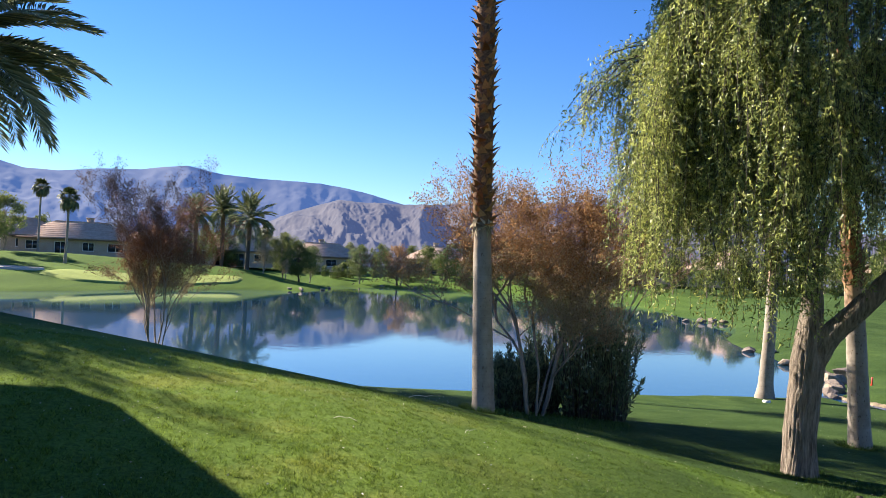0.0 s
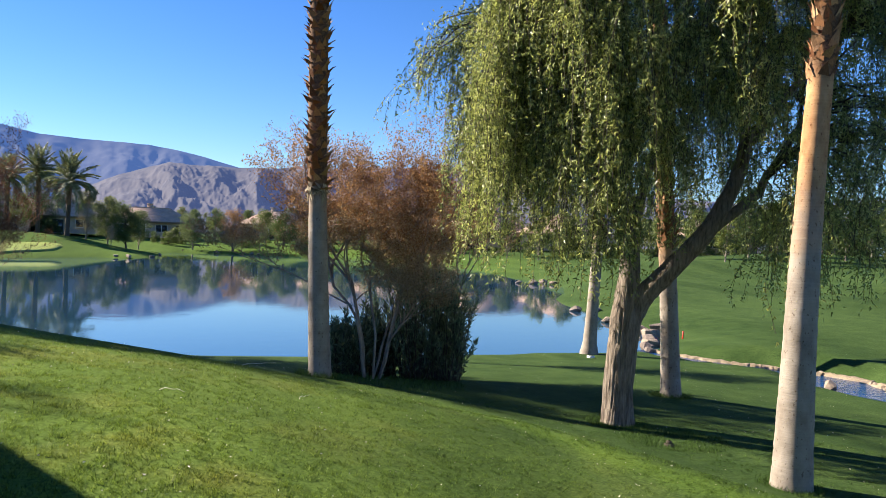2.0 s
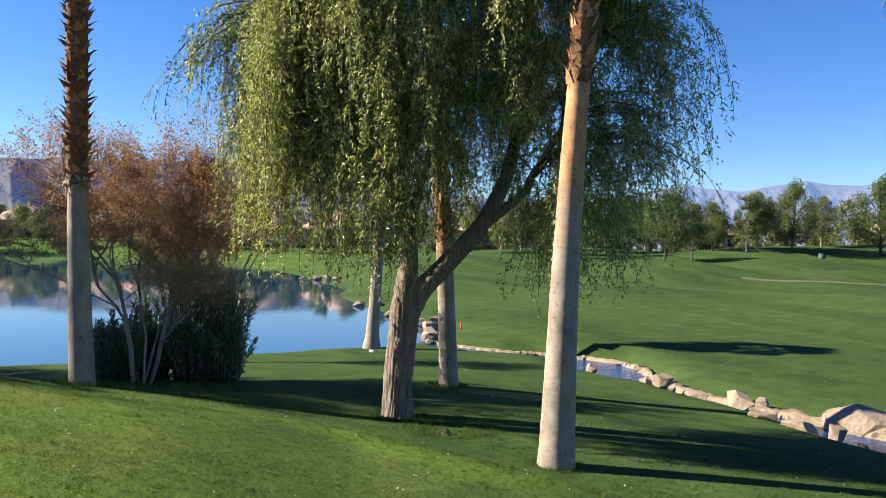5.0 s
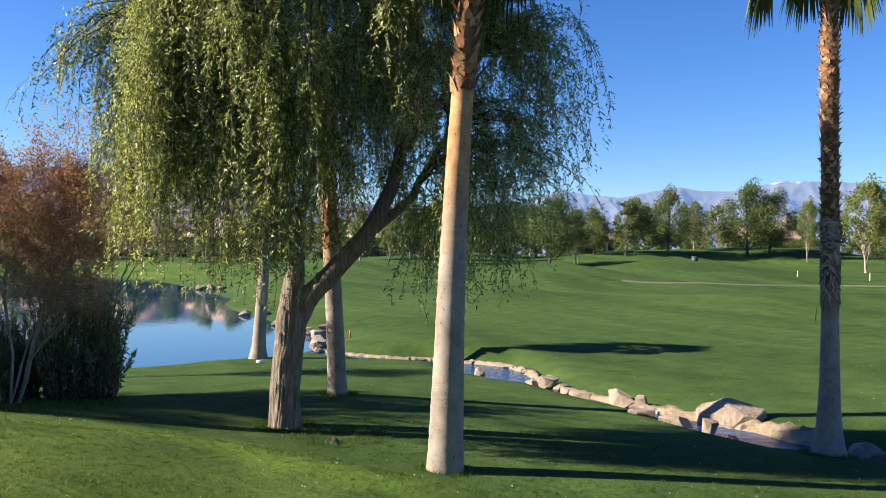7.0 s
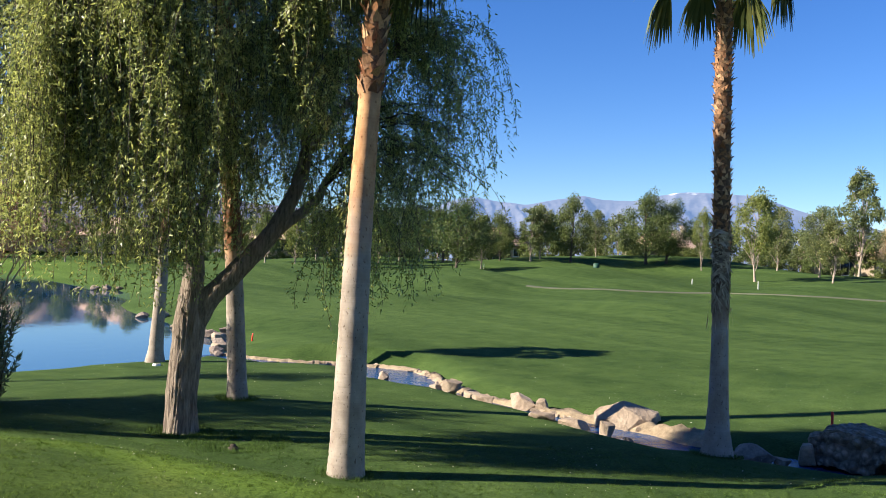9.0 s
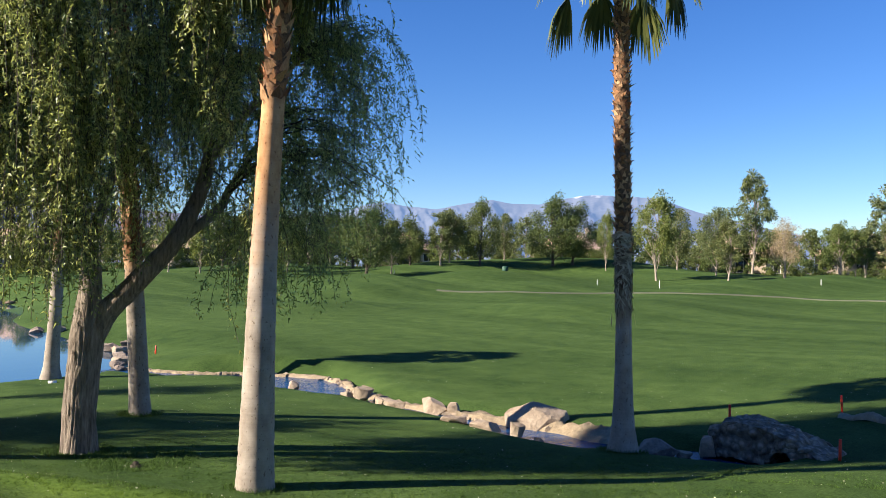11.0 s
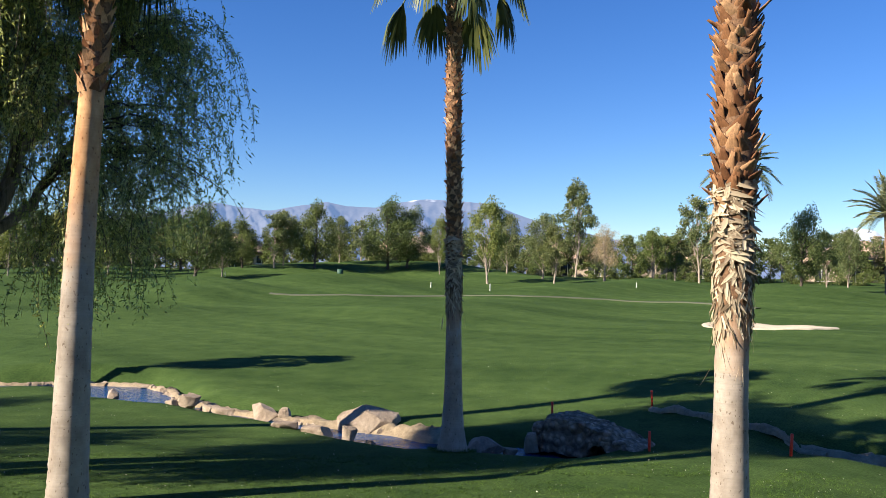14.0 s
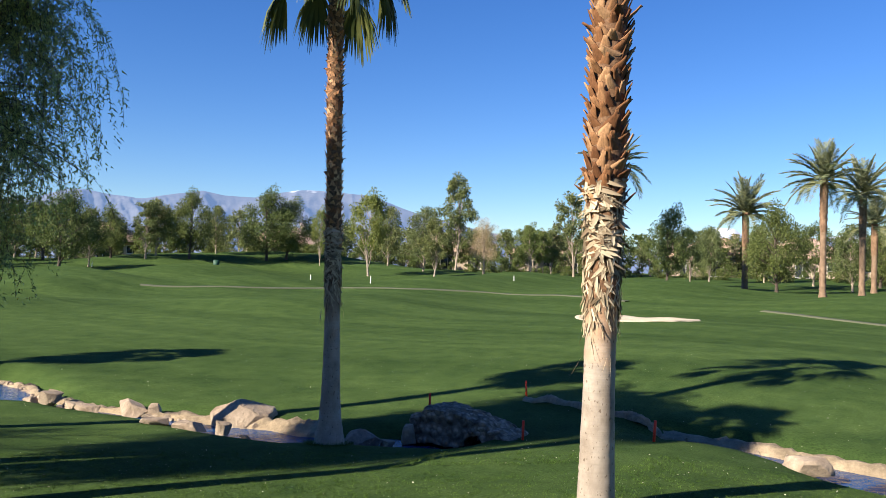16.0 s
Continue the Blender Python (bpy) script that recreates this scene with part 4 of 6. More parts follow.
def willow(x, y):
    """A weeping willow: forked trunk, arching boughs, and clustered strands of narrow leaves."""
    rng = np.random.default_rng(42)
    tree = thing("willow_tree", x, y, ground_z(x, y) - 0.05, "weeping willow with rough grey trunk and long hanging leafy strands", "tree")
    R, F = np.array([0.914, -0.407, 0]), np.array([0.407, 0.914, 0])

    def at(u, w, z):
        return R * u + F * w + np.array([0, 0, z])
    # the trunk, leaning a little, fissured lengthwise, swelling under the fork
    rows, sides = 90, 96
    zs = np.linspace(0, 2.3, rows)
    mid = np.interp(zs, [0, 0.6, 1.2, 1.8, 2.3], [0.01, 0.0, 0.05, 0.09, 0.1])
    c = np.array([at(m, 0, z) for m, z in zip(mid, zs)])
    r = np.interp(zs, [0, 0.1, 0.4, 1.0, 1.5, 1.85, 2.3], [0.25, 0.222, 0.197, 0.198, 0.21, 0.18, 0.11])
    rough = np.ones((rows, sides))
    for i, z in enumerate(zs):
        for k in range(sides):
            t = math.tau * k / sides
            q = Vector((math.cos(t) * 4.2, math.sin(t) * 4.2, z * 1.5 + 0.5 * math.sin(2 * t)))
            ridge = abs(noise.noise(q + Vector((0.3 * noise.noise(q * 2.0), 0, 0)))) * 2.0
            split = abs(noise.noise(q * 2.3 + Vector((7, 0, 0)))) * 1.6
            rough[i, k] = 1 + 0.16 * min(ridge, 0.55) + 0.09 * min(split, 0.5) + 0.05 * noise.noise(q * 0.35) - 0.08
    v, f = tube(c, r[:, None] * rough, sides)
    piece("trunk", mesh_of("trunk", v, f, BARK, True), tree)
    limbs = [([at(0.08, 0, 1.5), at(0.1, 0, 2.1), at(0.1, 0.02, 2.5), at(-0.09, 0.08, 3.15), at(-0.23, 0.1, 3.96), at(-0.42, 0.15, 4.93), at(-0.6, 0.2, 5.9), at(-0.75, 0.2, 6.9)], 0.165, 0.055),
             ([at(0.12, 0, 1.5), at(0.26, -0.02, 1.83), at(0.5, -0.05, 2.08), at(0.8, -0.08, 2.41), at(1.15, -0.1, 2.82), at(1.3, -0.08, 3.15), at(1.48, 0, 3.5), at(1.6, 0.05, 4.0), at(1.5, 0.1, 4.6), at(1.42, 0.1, 5.3), at(1.5, 0.05, 6.9)], 0.165, 0.055),
             ([at(1.12, -0.1, 2.78), at(1.53, 0.0, 3.11), at(1.79, 0.1, 3.35), at(1.85, 0.15, 3.55), at(2.1, 0.25, 3.9), at(2.5, 0.3, 4.7)], 0.08, 0.035),
             ([at(-0.05, 0.05, 3.05), at(-0.5, -0.3, 3.7), at(-1.0, -0.5, 4.6), at(-1.6, -0.6, 5.6)], 0.085, 0.035),
             ([at(0.08, 0.1, 2.7), at(0.4, 0.7, 4.0), at(0.7, 1.1, 5.6)], 0.085, 0.035),
             ([at(1.6, 0.05, 4.0), at(2.1, -0.2, 4.7), at(2.8, -0.3, 5.5)], 0.075, 0.03)]
    tips = []
    for pts, r0, r1 in limbs:
        q, (v, f) = limb(pts, r0, r1, 40, rng, 14, 0.035)
        piece("limb", mesh_of("limb", v, f, BARK, True), tree)
        tips.append(q[21:])
    starts = np.concatenate(tips)
    # how low the strands hang, and how thickly, across the crown
    us = [-3.3, -2.6, -2.3, -2.05, -1.6, -1.2, -0.4, 0.0, 0.35, 0.8, 1.1, 1.6, 2.1, 2.6, 2.9, 3.3, 3.9, 4.5]
    floor = [4.5, 4.2, 3.0, 2.25, 2.2, 1.9, 2.05, 2.2, 2.6, 2.9, 2.3, 2.6, 1.75, 1.6, 2.2, 2.7, 3.4, 4.0]
    thick = [0.4, 0.4, 0.3, 1.2, 2.0, 1.9, 1.7, 1.35, 1.2, 1.2, 1.2, 1.25, 1.3, 1.2, 0.9, 0.5, 0.3, 0.2]
    boughs, nodes, P, A = [], [], [], []
    for i in range(235):
        u = (-2.0 + 6.1 * (i + rng.uniform()) / 235) if i % 14 else rng.uniform(-3.2, -2.2)
        half = 1.75 * math.sqrt(max(0.05, 1 - ((u - 0.55) / (2.85 if u < 0.55 else 4.1)) ** 2))
        w = half * rng.uniform(0, 1) ** 0.6 * (-1 if rng.random() < 0.58 else 0.8)
        dome = 8.9 - 0.17 * (u - 0.7) ** 2 - 0.35 * w * w
        low = float(np.interp(u, us, floor))
        z = low + 0.9 + (dome - low - 0.9) * rng.uniform(0, 1) ** 0.9
        if u < -2.3 or u > 3.6:
            z = rng.uniform(low + 0.2, low + (1.6 if u < 0 else 2.6))
        e = at(u, w, z)
        near = starts[np.argsort(np.linalg.norm((starts - e) * [1.3, 1.3, 0.7], axis=1) + np.clip(starts[:, 2] - z + 0.1, 0, None) * 0.6 + np.clip(3.6 - starts[:, 2], 0, None))[:5]]
        s = near[int(rng.integers(len(near)))]
        q = curve_points(s, e, 0.18 * np.linalg.norm(e - s), 10, rng, 0.03)
        boughs.append(tube(q, np.linspace(0.009 + 0.006 * np.linalg.norm(e - s), 0.005, 10), 5))
        t = rng.uniform(0.4, 1, 140)
        P.append(np.stack([np.interp(t, np.linspace(0, 1, 10), q[:, k]) for k in range(3)], 1) + rng.normal(size=(140, 3)) * [0.07, 0.07, 0.05])
        A.append(rng.normal(size=(140, 3)) + [[0, 0, -0.4]])
        for k in (5, 6, 7, 8, 9):
            nodes.append((q[k], unit(q[k] - q[k - 1]), k == 9))
    v, f = join(boughs)
    tagged(piece("bough", mesh_of("bough", v, f, DARK_BARK, True), tree, label="thin dark arching boughs"), kind="stuff")
    stems = []
    for s, d, last in nodes:
        u, w = s @ R, s @ F
        many = rng.poisson(1.75 * np.interp(u, us, thick) * (1.8 if last else 1.0) * (1.35 if s[2] > 4.6 and u < 1.6 else 0.85 if u > 1.9 else 1.0))
        sway = rng.normal(size=3) * [0.2, 0.2, 0.03] * (1.5 if u > 1.9 else 1.0)
        for _ in range(many):
            p0 = s + rng.normal(size=3) * 0.09
            end = np.interp(p0 @ R, us, floor) + abs(rng.normal()) * 0.45 + (1.1 if w > -0.35 and u < 0.2 else 1.5 if w < 0.3 and 0.1 < u < 1.8 else 0.0)
            L = min(max(p0[2] - end, 0.3), rng.uniform(0.5, 1.9) if u > 1.9 else rng.uniform(0.9, 2.9))
            n = max(6, int(L * 37))
            t = np.linspace(0, 1, n)
            out = d * rng.uniform(0.1, 0.4) + sway * (0.5 if u < -1.7 else 1.0)
            wav, ph = rng.normal(size=3) * 0.07, rng.uniform(0, 6)
            q = p0 + out * (1 - (1 - t[:, None]) ** 2) + np.array([[0, 0, -1.0]]) * (L * t ** 1.2)[:, None] + wav * (np.sin(t * L * 3 + ph) - math.sin(ph))[:, None]
            stems.append(tube(q[::max(1, n // 5)], np.full(len(q[::max(1, n // 5)]), 0.0032), 3))
            # short side shoots make the strand tufted
            shoot = np.cumsum(rng.random(n) < 0.3)
            side = rng.normal(size=(shoot[-1] + 1, 3)) * [0.085, 0.085, 0.04]
            for _ in range(4):
                keep = rng.random(n) < 0.7 * (0.35 + 0.65 * np.clip(1.3 - t, 0, 1))
                along = rng.uniform(0, 1, n)[:, None]
                P.append((q + side[shoot] * along - np.array([[0, 0, 0.06]]) * along ** 2 + rng.normal(size=q.shape) * 0.012)[keep])
                A.append((side[shoot] * 5 + rng.normal(size=q.shape) * 0.55 + np.array([[0, 0, -0.75]]))[keep])
    v, f = join(stems)
    tagged(piece("strand", mesh_of("strand", v, f, DARK_BARK), tree, label="thin hanging twigs"), kind="stuff")
    P, A = np.concatenate(P), np.concatenate(A)
    n = len(P)
    v, f = sprigs(P, A, rng.uniform(0.04, 0.078, n), rng.uniform(0.0075, 0.0128, n), rng)
    tagged(piece("crown", mesh_of("crown", v, f, WILLOW), tree, label="narrow yellow-green willow leaves"), kind="stuff")


willow(4.79, 10.9)


# ---- shrubs with bare twigs ----
def twiggy(x, y, tall, crown, wide, seed, label, stems=5, trunk=0.34, russet=1.0, fine=1.0, leaf=None, low=0.45, lean=(0, 0), fork=0.12):
    """A many-stemmed small tree in winter: stems that rise close together and fan into fine twigs with dry leaves and pale seed heads."""
    rng = np.random.default_rng(seed)
    tree = thing("bare_tree", x, y, ground_z(x, y) - 0.04, label, "tree")
    tubes, tips = [], []

    def grow(p, d, L, r, level):
        n = 5
        q, dd = [p], d.copy()
        for _ in range(n):
            dd = unit(dd + rng.normal(size=3) * 0.1 + np.array([0, 0, 0.05]))
            q.append(q[-1] + dd * L / n)
        q = np.array(q)
        tubes.append((level, tube(q, np.linspace(r, r * 0.62, n + 1), 7 if level < 2 else 3)))
        if level >= 2:
            tips.extend((a, dd, level) for a in q[2:])
        if level >= 4:
            return
        for k in range((3, 4, 4, 4)[level]):
            s = q[-1] if k == 0 else q[int(rng.integers(2, n + 1))]
            nd = unit(dd * 0.9 + np.clip(rng.normal(size=3), -1.5, 1.5) * np.array([1, 1, 0.55]) * wide * (0.3, 0.42, 0.6, 0.7)[level] + np.array([0, 0, 0.2]))
            grow(s, nd, L * rng.uniform(0.5, 0.8) * (0.9 if level == 0 else 1), r * rng.uniform(0.5, 0.62), level + 1)
    for i in range(stems):
        a = i * math.tau / stems + rng.normal() * 0.4
        out = rng.uniform(0.05, 0.2) * wide
        d = unit(np.array([math.cos(a) * out, math.sin(a) * out, 1.0]))
        grow(np.array([math.cos(a) * 0.1, math.sin(a) * 0.1, 0]), d, tall * trunk * rng.uniform(0.85, 1.15), rng.uniform(0.014, 0.026) * (0.7 + 2.5 * fork) * tall / 4.4, 0)
    at_tip = np.array([t[0] for t in tips])
    fit = tall / np.percentile(at_tip[:, 2], 98)
    mid = at_tip[:, :2].mean(axis=0) * fit
    open_up = crown / np.percentile(np.hypot(at_tip[:, 0] * fit - mid[0], at_tip[:, 1] * fit - mid[1]), 92)

    def shaped(v):
        """The stems at their height, the crown opened out to its width."""
        v = v * fit
        e = ease((v[:, 2] / tall - fork) / 0.45)
        k = 1 + (open_up - 1) * e
        return np.stack([(v[:, 0] - mid[0] * e) * k + lean[0] * e, (v[:, 1] - mid[1] * e) * (1 + (open_up * 0.7 - 1) * e) + lean[1] * e, v[:, 2]], 1)
    v, f = join([t for lv, t in tubes if lv < 2])
    piece("stem", mesh_of("stem", shaped(v), f, PALE_BARK, True), tree, label="slender stems close together")
    v, f = join([t for lv, t in tubes if lv >= 2])
    tagged(piece("twig", mesh_of("twig", shaped(v), f, TWIG), tree, label="tangle of thin brown twigs"), kind="stuff")
    P, D = shaped(at_tip), np.array([t[1] for t in tips])
    high = (P[:, 2] > tall * 0.27) & (np.array([t[2] for t in tips]) > 2)
    P, D = P[high], D[high]
    k = rng.integers(0, len(P), int(26000 * fine))
    hi = P[k][:, 2] / tall
    brown = rng.random(len(k)) < np.clip((hi - low) * 3.2, 0.04, 0.93) * russet
    for name, sel, mat, size, lab in (("dry_leaf", brown, leaf or RUSSET, 0.044, "dry russet leaves"), ("seed_head", ~brown, SEED, 0.042, "pale dry seed heads")):
        p = P[k][sel] + rng.normal(size=(sel.sum(), 3)) * 0.06
        v, f = leaves(p, D[k][sel] + rng.normal(size=p.shape) * 0.7, size * rng.uniform(0.5, 1.2, len(p)), size * 0.24, rng)
        tagged(piece(name, mesh_of(name, v, f, mat), tree, label=lab), kind="stuff")
    return tree


twiggy(1.68, 14.15, 4.15, 2.0, 1.15, 5, "bare many-stemmed small tree with russet dry leaves", 6, 0.32, 1.0, 3.2, low=0.47, lean=(0.12, 0.75))
twiggy(3.95, 19.6, 4.4, 1.5, 0.9, 8, "russet bare shrub tree at the lake's edge", 5, 0.34, 1.0, 0.9, low=0.3)
twiggy(-7.7, 22.4, 4.95, 2.0, 0.9, 12, "tall bare tree with red-brown twigs on the shore", 6, 0.42, 1.2, 2.6, BROWN, 0.36, fork=0.22)


def shrub(x, y, tall, rx, ry, seed, label, shoots=120, per=90):
    """An upright evergreen shrub: many shoots with whorls of long narrow leaves, thickest toward their tips."""
    rng = np.random.default_rng(seed)
    ob = thing("oleander_shrub", x, y, ground_z(x, y) - 0.04, label, "shrub")
    P, A, tubes = [], [], []
    for i in range(shoots):
        a, r = rng.uniform(0, math.tau), math.sqrt(rng.uniform(0, 1))
        base = np.array([math.cos(a) * rx * 0.55 * r, math.sin(a) * ry * 0.55 * r, 0])
        L = tall * rng.uniform(0.4, 1.1) * (1 - 0.15 * r)
        tip = np.array([math.cos(a) * rx * r, math.sin(a) * ry * r, L]) + rng.normal(size=3) * 0.08
        q = curve_points(base, tip, 0.03, 8, rng, 0.018)
        tubes.append(tube(q, np.linspace(0.013, 0.004, 8), 4))
        t = rng.uniform(0.0, 1, per) ** 0.62
        p = np.stack([np.interp(t, np.linspace(0, 1, 8), q[:, k]) for k in range(3)], 1)
        P.append(p + rng.normal(size=p.shape) * 0.012)
        A.append(unit(tip - base) * 0.85 + rng.normal(size=p.shape) * 0.5)
    v, f = join(tubes)
    tagged(piece("stem", mesh_of("stem", v, f, DARK_BARK), ob), kind="stuff")
    P, A = np.concatenate(P), np.concatenate(A)
    v, f = leaves(P, A, rng.uniform(0.08, 0.16, len(P)), rng.uniform(0.009, 0.016, len(P)), rng)
    tagged(piece("foliage", mesh_of("foliage", v, f, OLEANDER), ob), kind="stuff")


shrub(2.62, 14.75, 2.05, 0.78, 0.55, 3, "dark green oleander shrub under the bare tree", 105, 58)
shrub(1.35, 14.75, 1.15, 0.5, 0.45, 4, "low dark green oleander shrub behind the palm", 90, 80)
shrub(3.1, 14.6, 1.8, 0.45, 0.45, 6, "tall dark oleander shoots beside the bare tree", 70, 70)
shrub(2.0, 15.2, 1.5, 0.45, 0.4, 9, "dark green oleander shrub behind pale bare stems", 80, 80)


# ---- far trees ----
def tree_kind(seed, tall, width, trunk, leaf, n, size, bark, lift=0.3, clumps=16):
    """Meshes of one kind of tree: trunk, limbs and a crown of uneven leaf clumps."""
    rng = np.random.default_rng(seed)
    zt = np.linspace(0, tall * 0.72, 9)
    c = np.stack([0.12 * np.sin(zt * 0.9 + seed), 0.1 * np.cos(zt * 0.7 + seed) - 0.1, zt], 1)
    v, f = tube(c, np.interp(zt, [0, 0.2, tall * 0.72], [trunk * 1.4, trunk, trunk * 0.3]), 8)
    tm = mesh_of("trunk", v, f, bark, True)
    P, A, limbs = [], [], []
    for i in range(clumps):
        k = (i + 0.5) / clumps
        z = tall * (lift + (0.95 - lift) * k)
        env = math.sin(math.pi * min(1, (k * 0.8 + 0.2))) ** 0.6
        a = i * 2.4 + rng.normal() * 0.5
        r = width * 0.5 * env * math.sqrt(rng.uniform(0.05, 0.85))
        e = np.array([r * math.cos(a), r * math.sin(a), z])
        s = c[min(8, int(8 * k * 0.9) + 1)]
        limbs.append(tube(curve_points(s, e, 0.1, 5, rng, 0.03), np.linspace(trunk * 0.35, 0.012, 5), 4))
        size_k = rng.uniform(0.5, 1.5)
        for _ in range(3):
            m = int(n / clumps / 3 * size_k)
            d = unit(rng.normal(size=(m, 3)))
            rad = width * 0.125 * math.sqrt(size_k) * rng.uniform(0.15, 1, m)[:, None] ** 0.5
            o = rng.normal(size=3) * width * 0.06
            P.append(e + o + d * rad * [1, 1, 0.85] + rng.normal(size=(m, 3)) * 0.05)
            A.append(d + rng.normal(size=(m, 3)) * 0.8 + [[0, 0, -0.4]])
    v, f = join(limbs)
    lm = mesh_of("limb", v, f, bark, True)
    P, A = np.concatenate(P), np.concatenate(A)
    v, f = sprigs(P, A, size * rng.uniform(0.7, 1.3, len(P)), size * rng.uniform(0.2, 0.36, len(P)), rng)
    return tm, lm, mesh_of("crown", v, f, leaf)


KINDS = {
    "round": tree_kind(1, 6, 4.6, 0.09, CANOPY, 8500, 0.17, PALE_BARK, 0.34, 26),
    "tall": tree_kind(2, 6, 2.6, 0.075, OLIVE, 6500, 0.15, PALE_BARK, 0.36, 22),
    "lime": tree_kind(3, 6, 3.6, 0.08, LIME, 7500, 0.16, PALE_BARK, 0.32, 24),
    "olive": tree_kind(4, 6, 4.2, 0.09, OLIVE, 8000, 0.16, PALE_BARK, 0.3, 26),
    "dark": tree_kind(5, 6, 5.4, 0.14, CANOPY, 10500, 0.17, DARK_BARK, 0.22, 30),
    "bare": tree_kind(6, 6, 4.4, 0.12, SEED, 4500, 0.12, PALE_BARK, 0.3, 26),
    "russet": tree_kind(7, 6, 4.6, 0.12, RUSSET, 7500, 0.14, DARK_BARK, 0.3, 26),
    "far_round": tree_kind(21, 6, 4.6, 0.12, CANOPY, 2600, 0.3, PALE_BARK, 0.26, 16),
    "far_olive": tree_kind(22, 6, 4.2, 0.12, OLIVE, 2600, 0.29, PALE_BARK, 0.24, 16),
    "far_lime": tree_kind(23, 6, 3.6, 0.11, LIME, 2300, 0.28, PALE_BARK, 0.26, 16),
    "bush": tree_kind(8, 6, 9.0, 0.1, CANOPY, 1500, 0.62, DARK_BARK, 0.02, 12),
}
WORDS = {"far_round": "dense round green tree", "far_olive": "grey-green tree", "far_lime": "light green tree", "round": "round-crowned green tree", "tall": "slim upright tree with grey-green leaves", "lime": "light green young tree",
         "olive": "olive-green pale-trunked tree", "dark": "dark green spreading tree", "bare": "pale leafless tree", "russet": "tree with russet autumn leaves", "bush": "low dark green shrub"}


def far_tree(kind, az, d, tall, where, wide=1.0, seed=0):
    x, y = polar(az, d)
    s = tall / 6
    ob = thing("shrub" if kind == "bush" else "tree", x, y, 0, WORDS[kind] + " " + where, "shrub" if kind == "bush" else "tree", "trees " + where)
    ob.matrix_world = pose(x, y, ground_z(x, y) - 0.05, 0, 0, (az * 37 + d * 11 + seed) % 360) @ Matrix.Diagonal((s * wide, s * wide, s, 1))
    for name, me in zip(("trunk", "limb", "crown"), KINDS[kind]):
        piece(name, me, ob)


FAR = "along the far fairway"
for kind, az, d, tall, wide in (
        ("dark", 41.25, 82, 6.9, 0.9), ("round", 42.83, 85, 5.8, 0.8), ("tall", 41.7, 97, 6.3, 1.2), ("dark", 44.13, 94, 5.2, 0.9), ("tall", 46.4, 93, 6.2, 1.2), ("olive", 47.0, 95, 6.2, 0.9),
        ("dark", 49.05, 94, 7.2, 0.75), ("olive", 50.6, 100, 5.6, 0.9), ("dark", 54.0, 97, 7.9, 0.9), ("dark", 55.4, 98, 6.9, 0.9), ("lime", 57.6, 95, 6.6, 0.6), ("lime", 60.95, 83, 8.4, 0.9),
        ("olive", 62.2, 96, 6.9, 0.8), ("olive", 64.7, 89, 7.0, 0.8), ("tall", 65.5, 81.5, 6.0, 1.1), ("tall", 66.97, 110, 12.9, 0.85), ("bare", 68.9, 84, 5.6, 0.95), ("lime", 72.0, 88, 5.4, 1.0),
        ("lime", 72.9, 90, 5.0, 0.9), ("tall", 73.6, 92, 5.4, 1.2), ("tall", 74.9, 104, 10.6, 0.95), ("olive", 76.5, 100, 6.0, 1.0), ("dark", 81.3, 72, 6.2, 0.72), ("tall", 82.6, 80, 5.4, 1.0),
        ("olive", 84.0, 96, 6.2, 0.8), ("olive", 87.2, 100, 6.6, 0.9), ("dark", 88.0, 74, 7.0, 0.8), ("round", 90.2, 92, 6.4, 1.0), ("olive", 92.3, 84, 6.2, 1.0), ("dark", 94.0, 96, 6.6, 0.9),
        ("lime", 30.2, 82, 5.2, 0.9), ("olive", 31.5, 92, 6.4, 0.9), ("lime", 33.2, 86, 6.4, 0.9), ("olive", 34.4, 98, 6.4, 0.9), ("lime", 35.8, 90, 6.2, 0.9), ("round", 37.2, 96, 6.6, 0.9),
        ("round", 38.6, 102, 6.6, 0.9), ("tall", 39.8, 104, 6.4, 1.2), ("dark", 40.2, 98, 6.2, 0.9), ("lime", 28.2, 90, 5.6, 0.9), ("olive", 96.5, 90, 6.5, 1.0), ("round", 99, 84, 6.6, 1.0)):
    far_tree(kind, az, d, tall, FAR, wide)
rnd = random.Random(7)
for i in range(70):
    az = 25 + i * 1.08 + rnd.uniform(-0.5, 0.5)
    far_tree(rnd.choice(("far_olive", "far_round", "far_round", "far_lime", "far_olive")), az, rnd.uniform(112, 132), rnd.uniform(4.6, 6.8), "behind the fairway", rnd.uniform(0.9, 1.3), i)
for i in range(96):
    az = 25 + i * 0.79 + rnd.uniform(-0.5, 0.5)
    far_tree("bush", az, rnd.uniform(104, 114), rnd.uniform(0.9, 2.1), "behind the fairway", rnd.uniform(0.9, 1.3), i)
LAKESIDE = "beyond the lake"
